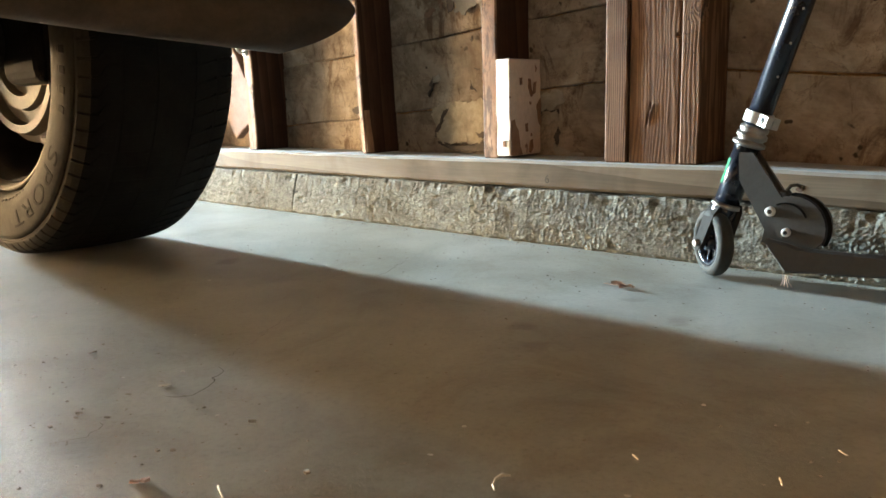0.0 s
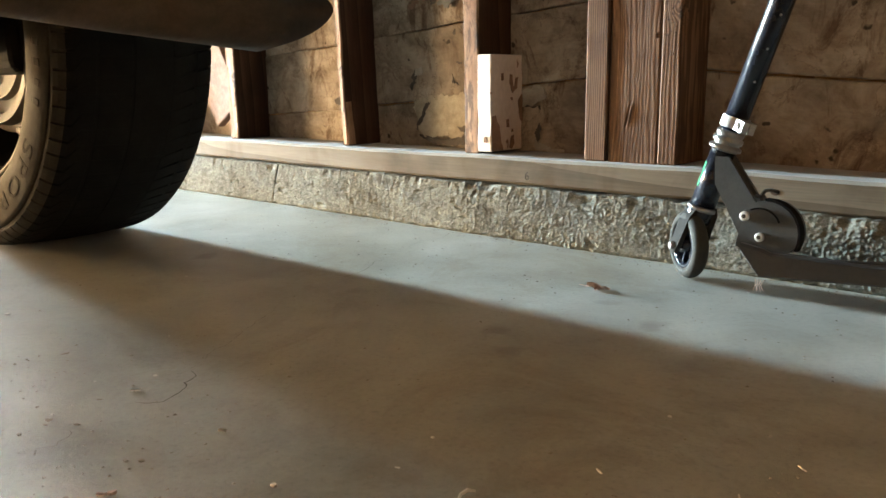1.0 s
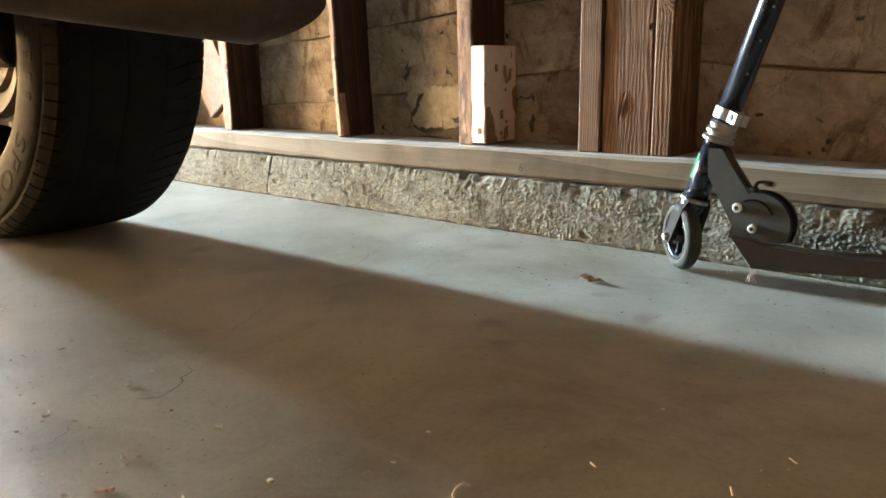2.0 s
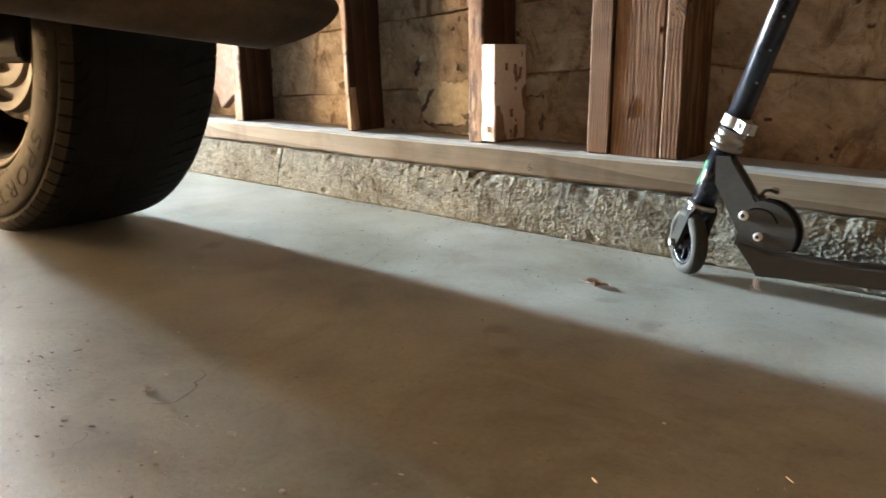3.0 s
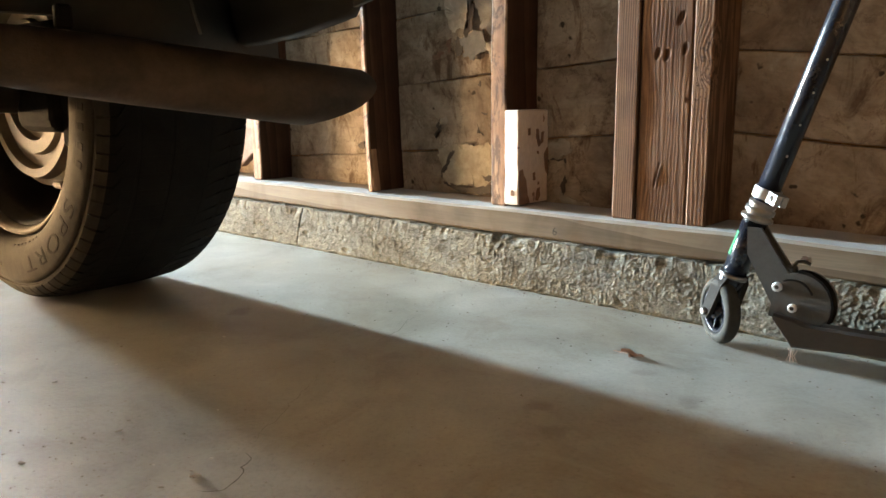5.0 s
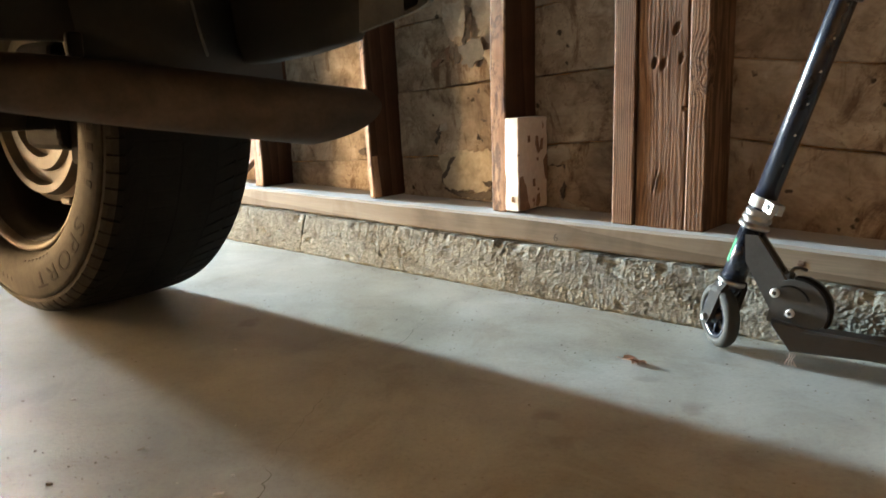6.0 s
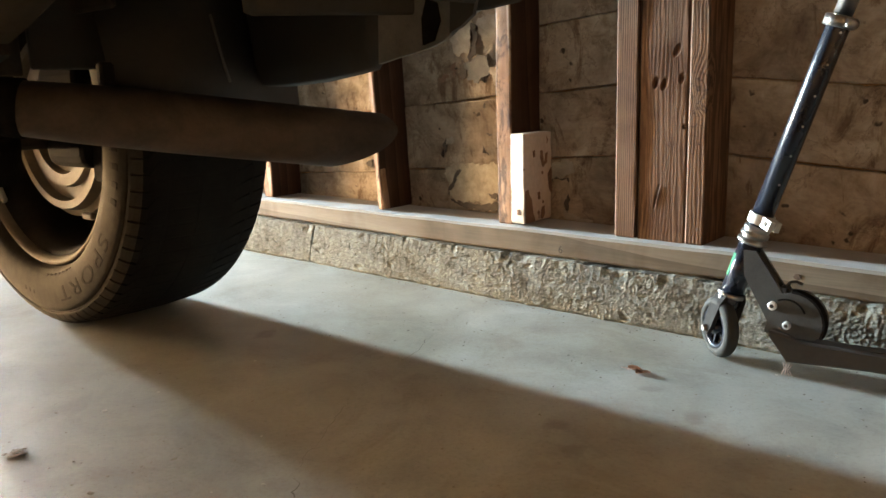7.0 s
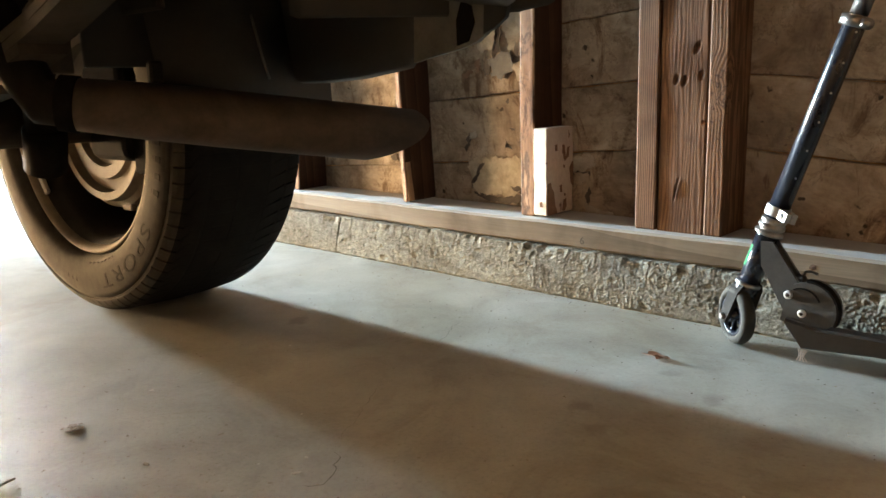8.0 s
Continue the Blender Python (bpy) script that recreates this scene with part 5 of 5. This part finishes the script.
for k, (x, y, a, b, h, turn, m) in enumerate((
        (-0.879, -0.372, 0.005, 0.004, 0.0012, 20, CHIP), (-0.872, -0.570, 0.005, 0.004, 0.0012, 70, CHIP), (-0.496, -0.8365, 0.013, 0.0045, 0.0016, 60, CHIP),
        (-0.871, -0.824, 0.008, 0.006, 0.0020, 60, CHIP), (-0.211, -0.726, 0.004, 0.003, 0.0012, 10, CHIP), (-0.083, -0.565, 0.004, 0.003, 0.0012, 10, CHIP),
        (-0.355, -0.831, 0.008, 0.004, 0.0022, 45, CHIP), (-0.329, -0.945, 0.008, 0.005, 0.0022, 45, LEAF), (-0.3245, -0.9395, 0.007, 0.005, 0.0034, 40, LEAF),
        (-0.246, -0.857, 0.007, 0.005, 0.0026, -20, GRIT), (-0.079, -0.687, 0.009, 0.0016, 0.0012, -27, CHIP), (0.032, -0.5865, 0.010, 0.0014, 0.0010, -32, CHIP),
        (0.0135, -0.6575, 0.014, 0.0016, 0.0010, -62, CHIP), (-0.479, -0.947, 0.006, 0.004, 0.0020, 0, GRIT), (-0.365, -0.910, 0.006, 0.004, 0.0020, 0, GRIT),
        (-0.355, -0.902, 0.005, 0.004, 0.0020, 50, GRIT), (-0.490, -0.919, 0.007, 0.004, 0.0018, 50, GRIT), (-0.482, -0.925, 0.005, 0.003, 0.0015, 20, GRIT),
        (-0.499, -0.913, 0.005, 0.003, 0.0015, -20, CHIP), (-0.461, -0.907, 0.007, 0.003, 0.0015, 30, GRIT), (-0.500, -0.870, 0.006, 0.002, 0.0012, 50, GRIT),
        (-0.386, -0.962, 0.003, 0.002, 0.0012, 50, CHIP), (-0.202, -0.803, 0.006, 0.003, 0.0015, 50, GRIT), (-0.656, -0.838, 0.010, 0.004, 0.0012, 80, GRIT),
        (-0.517, -0.806, 0.005, 0.003, 0.0015, 30, CHIP), (-0.655, -0.940, 0.008, 0.006, 0.0022, 20, GRIT), (-0.182, -0.132, 0.004, 0.003, 0.0012, 20, CHIP),
        (-0.197, -0.780, 0.005, 0.002, 0.0010, 20, CHIP), (-0.055, -0.740, 0.005, 0.0025, 0.0010, 20, CHIP), (-0.343, -0.964, 0.006, 0.004, 0.0015, 20, GRIT))):
    chip(x, y, a * 0.85, b * 0.85, h * (0.62 if m is GRIT else 0.75), turn, m, k * 1.3)
# curled shaving
bm = tube([(-0.126, -0.791, 0.0012), (-0.1305, -0.787, 0.0016), (-0.133, -0.781, 0.0030), (-0.132, -0.775, 0.0040), (-0.128, -0.771, 0.0030)], [0.0008, 0.0012, 0.0013, 0.0015, 0.0008], 6)
tagged(link(bm, "wood_shaving", CHIP), "pale curled wood shaving on the concrete floor", "wood shaving")

r4 = random.Random(21)
for k in range(12):
    x, y = r4.gauss(-0.46, 0.14), r4.gauss(-0.91, 0.06)
    if k > 5:
        x, y = r4.uniform(-0.9, 0.0), r4.uniform(-0.8, -0.15)
    chip(x, y, r4.uniform(0.002, 0.0045), r4.uniform(0.0014, 0.0026), r4.uniform(0.0003, 0.0005), r4.uniform(0, 180), r4.choice((CHIP, GRIT, CHIP)), 50 + k * 1.7)

bm = tube([(-0.277, -0.9095, 0.0012), (-0.268, -0.9135, 0.0030), (-0.258, -0.917, 0.0016)], [0.0007, 0.0010, 0.0008], 6)
tagged(link(bm, "straw", CHIP), "short pale straw on the concrete floor", "straw")
bm = tube([(-0.733, -1.084, 0.002), (-0.737, -1.070, 0.003), (-0.741, -1.058, 0.002)], [0.0012, 0.0020, 0.0010], 7)
tagged(link(bm, "twig", GRIT), "short brown twig on the concrete floor", "twig")
# a crumbled dry leaf
bm = bmesh.new()
r2 = random.Random(3)
for k in range(14):
    a, r = r2.uniform(0, 6.28), r2.uniform(0, 0.016)
    m = pose(-0.837 + r * math.cos(a), -0.952 + r * math.sin(a), 0.0010, r2.uniform(-12, 12), r2.uniform(-12, 12), r2.uniform(0, 360)) @ Matrix.Diagonal((r2.uniform(0.005, 0.010), r2.uniform(0.002, 0.004), 0.0010, 1))
    bmesh.ops.create_cube(bm, size=1.0, matrix=m)
tagged(link(bm, "crumbled_leaf", GRIT), "crumbled dark dry leaf on the concrete floor", "leaf", kind="stuff")

# grit scattered over the floor
verts, faces = [], []
r3 = random.Random(11)
for k in range(1700):
    if k < 420:
        x, y = r3.gauss(-0.52, 0.22), r3.gauss(-0.97, 0.12)
    elif k < 1100:
        x, y = r3.uniform(-1.2, 0.3), r3.uniform(-1.1, -0.05)
    else:
        x, y = r3.uniform(-1.9, 0.2), -0.045 - abs(r3.gauss(0, 0.018))
    r = min(0.0022, 0.0005 + abs(r3.gauss(0, 0.0006)))
    if y > -0.035:
        continue
    o = len(verts)
    t = r3.uniform(0, 6.28)
    for i in range(5):
        a = t + 2 * math.pi * i / 5
        q = r * r3.uniform(0.7, 1.3)
        verts.append((x + q * math.cos(a), y + q * math.sin(a), 0.0002))
    verts.append((x + r * 0.2, y, 0.0003 + r * r3.uniform(0.4, 0.8)))
    faces += [(o + i, o + (i + 1) % 5, o + 5) for i in range(5)]
me = bpy.data.meshes.new("grit")
me.from_pydata(verts, [], faces)
me.materials.append(GRIT)
tagged(new("grit", me), "scattered brown grit and crumbs on the floor", "grit", kind="stuff")


# dark crumbs beside the kerb and over the lit floor
verts, faces = [], []
r5 = random.Random(31)
for k in range(190):
    x, y = r5.uniform(-1.3, 0.25), r5.uniform(-0.42, -0.06) if k < 130 else -0.05 - abs(r5.gauss(0, 0.01))
    r = r5.uniform(0.0006, 0.0020)
    o, t = len(verts), r5.uniform(0, 6.28)
    for i in range(5):
        q = r * r5.uniform(0.6, 1.3)
        verts.append((x + q * math.cos(t + i * 1.2566), y + q * math.sin(t + i * 1.2566), 0.0003))
    verts.append((x, y, r * 0.7))
    faces += [(o + i, o + (i + 1) % 5, o + 5) for i in range(5)]
me = bpy.data.meshes.new("crumbs")
me.from_pydata(verts, [], faces)
me.materials.append(KNOT)
tagged(new("crumbs", me), "small dark crumbs of dirt along the kerb", "dirt", kind="stuff")


# cracks and old stains of the floor
def crack(pts, width, seed):
    bm = bmesh.new()
    fine = []
    for a, b in zip(pts, pts[1:]):
        n = max(2, int(math.hypot(b[0] - a[0], b[1] - a[1]) / 0.006))
        for k in range(n):
            t = k / n
            x, y = a[0] + (b[0] - a[0]) * t, a[1] + (b[1] - a[1]) * t
            fine.append((x + 0.006 * noise.noise((x * 60, y * 60, seed)) + 0.002 * noise.noise((x * 210, y * 210, seed)), y + 0.006 * noise.noise((x * 60, y * 60, seed + 4)) + 0.002 * noise.noise((x * 210, y * 210, seed + 4))))
    rows = []
    for k, (x, y) in enumerate(fine):
        w = width * (0.4 + 0.8 * abs(noise.noise((x * 90, y * 90, seed + 8)))) * min(1.0, 0.15 + 4 * k / len(fine), 0.15 + 4 * (1 - k / len(fine)))
        d = Vector((fine[min(k + 1, len(fine) - 1)][0] - fine[max(k - 1, 0)][0], fine[min(k + 1, len(fine) - 1)][1] - fine[max(k - 1, 0)][1], 0)).normalized()
        s = Vector((-d.y, d.x, 0)) * w / 2
        rows.append([Vector((x, y, 0.00012)) - s, Vector((x, y, 0.00016)) - s * 0.5, Vector((x, y, 0.00016)) + s * 0.5, Vector((x, y, 0.00012)) + s])
    add_rings(bm, rows)
    bmesh.ops.recalc_face_normals(bm, faces=bm.faces)
    part("crack", bm, CRACKS, floor)


crack([(-0.472, -0.854), (-0.460, -0.842), (-0.4518, -0.832), (-0.4569, -0.809), (-0.4772, -0.793), (-0.4859, -0.780), (-0.507, -0.775)], 0.0021, 1.0)
crack([(-0.507, -0.775), (-0.538, -0.730), (-0.543, -0.709), (-0.574, -0.664), (-0.627, -0.576)], 0.0006, 2.0)
crack([(-0.443, -0.951), (-0.4354, -0.935), (-0.445, -0.922), (-0.4587, -0.907)], 0.0013, 3.0)
crack([(-0.675, -0.422), (-0.687, -0.379), (-0.701, -0.347), (-0.718, -0.319), (-0.728, -0.285)], 0.0014, 4.0)
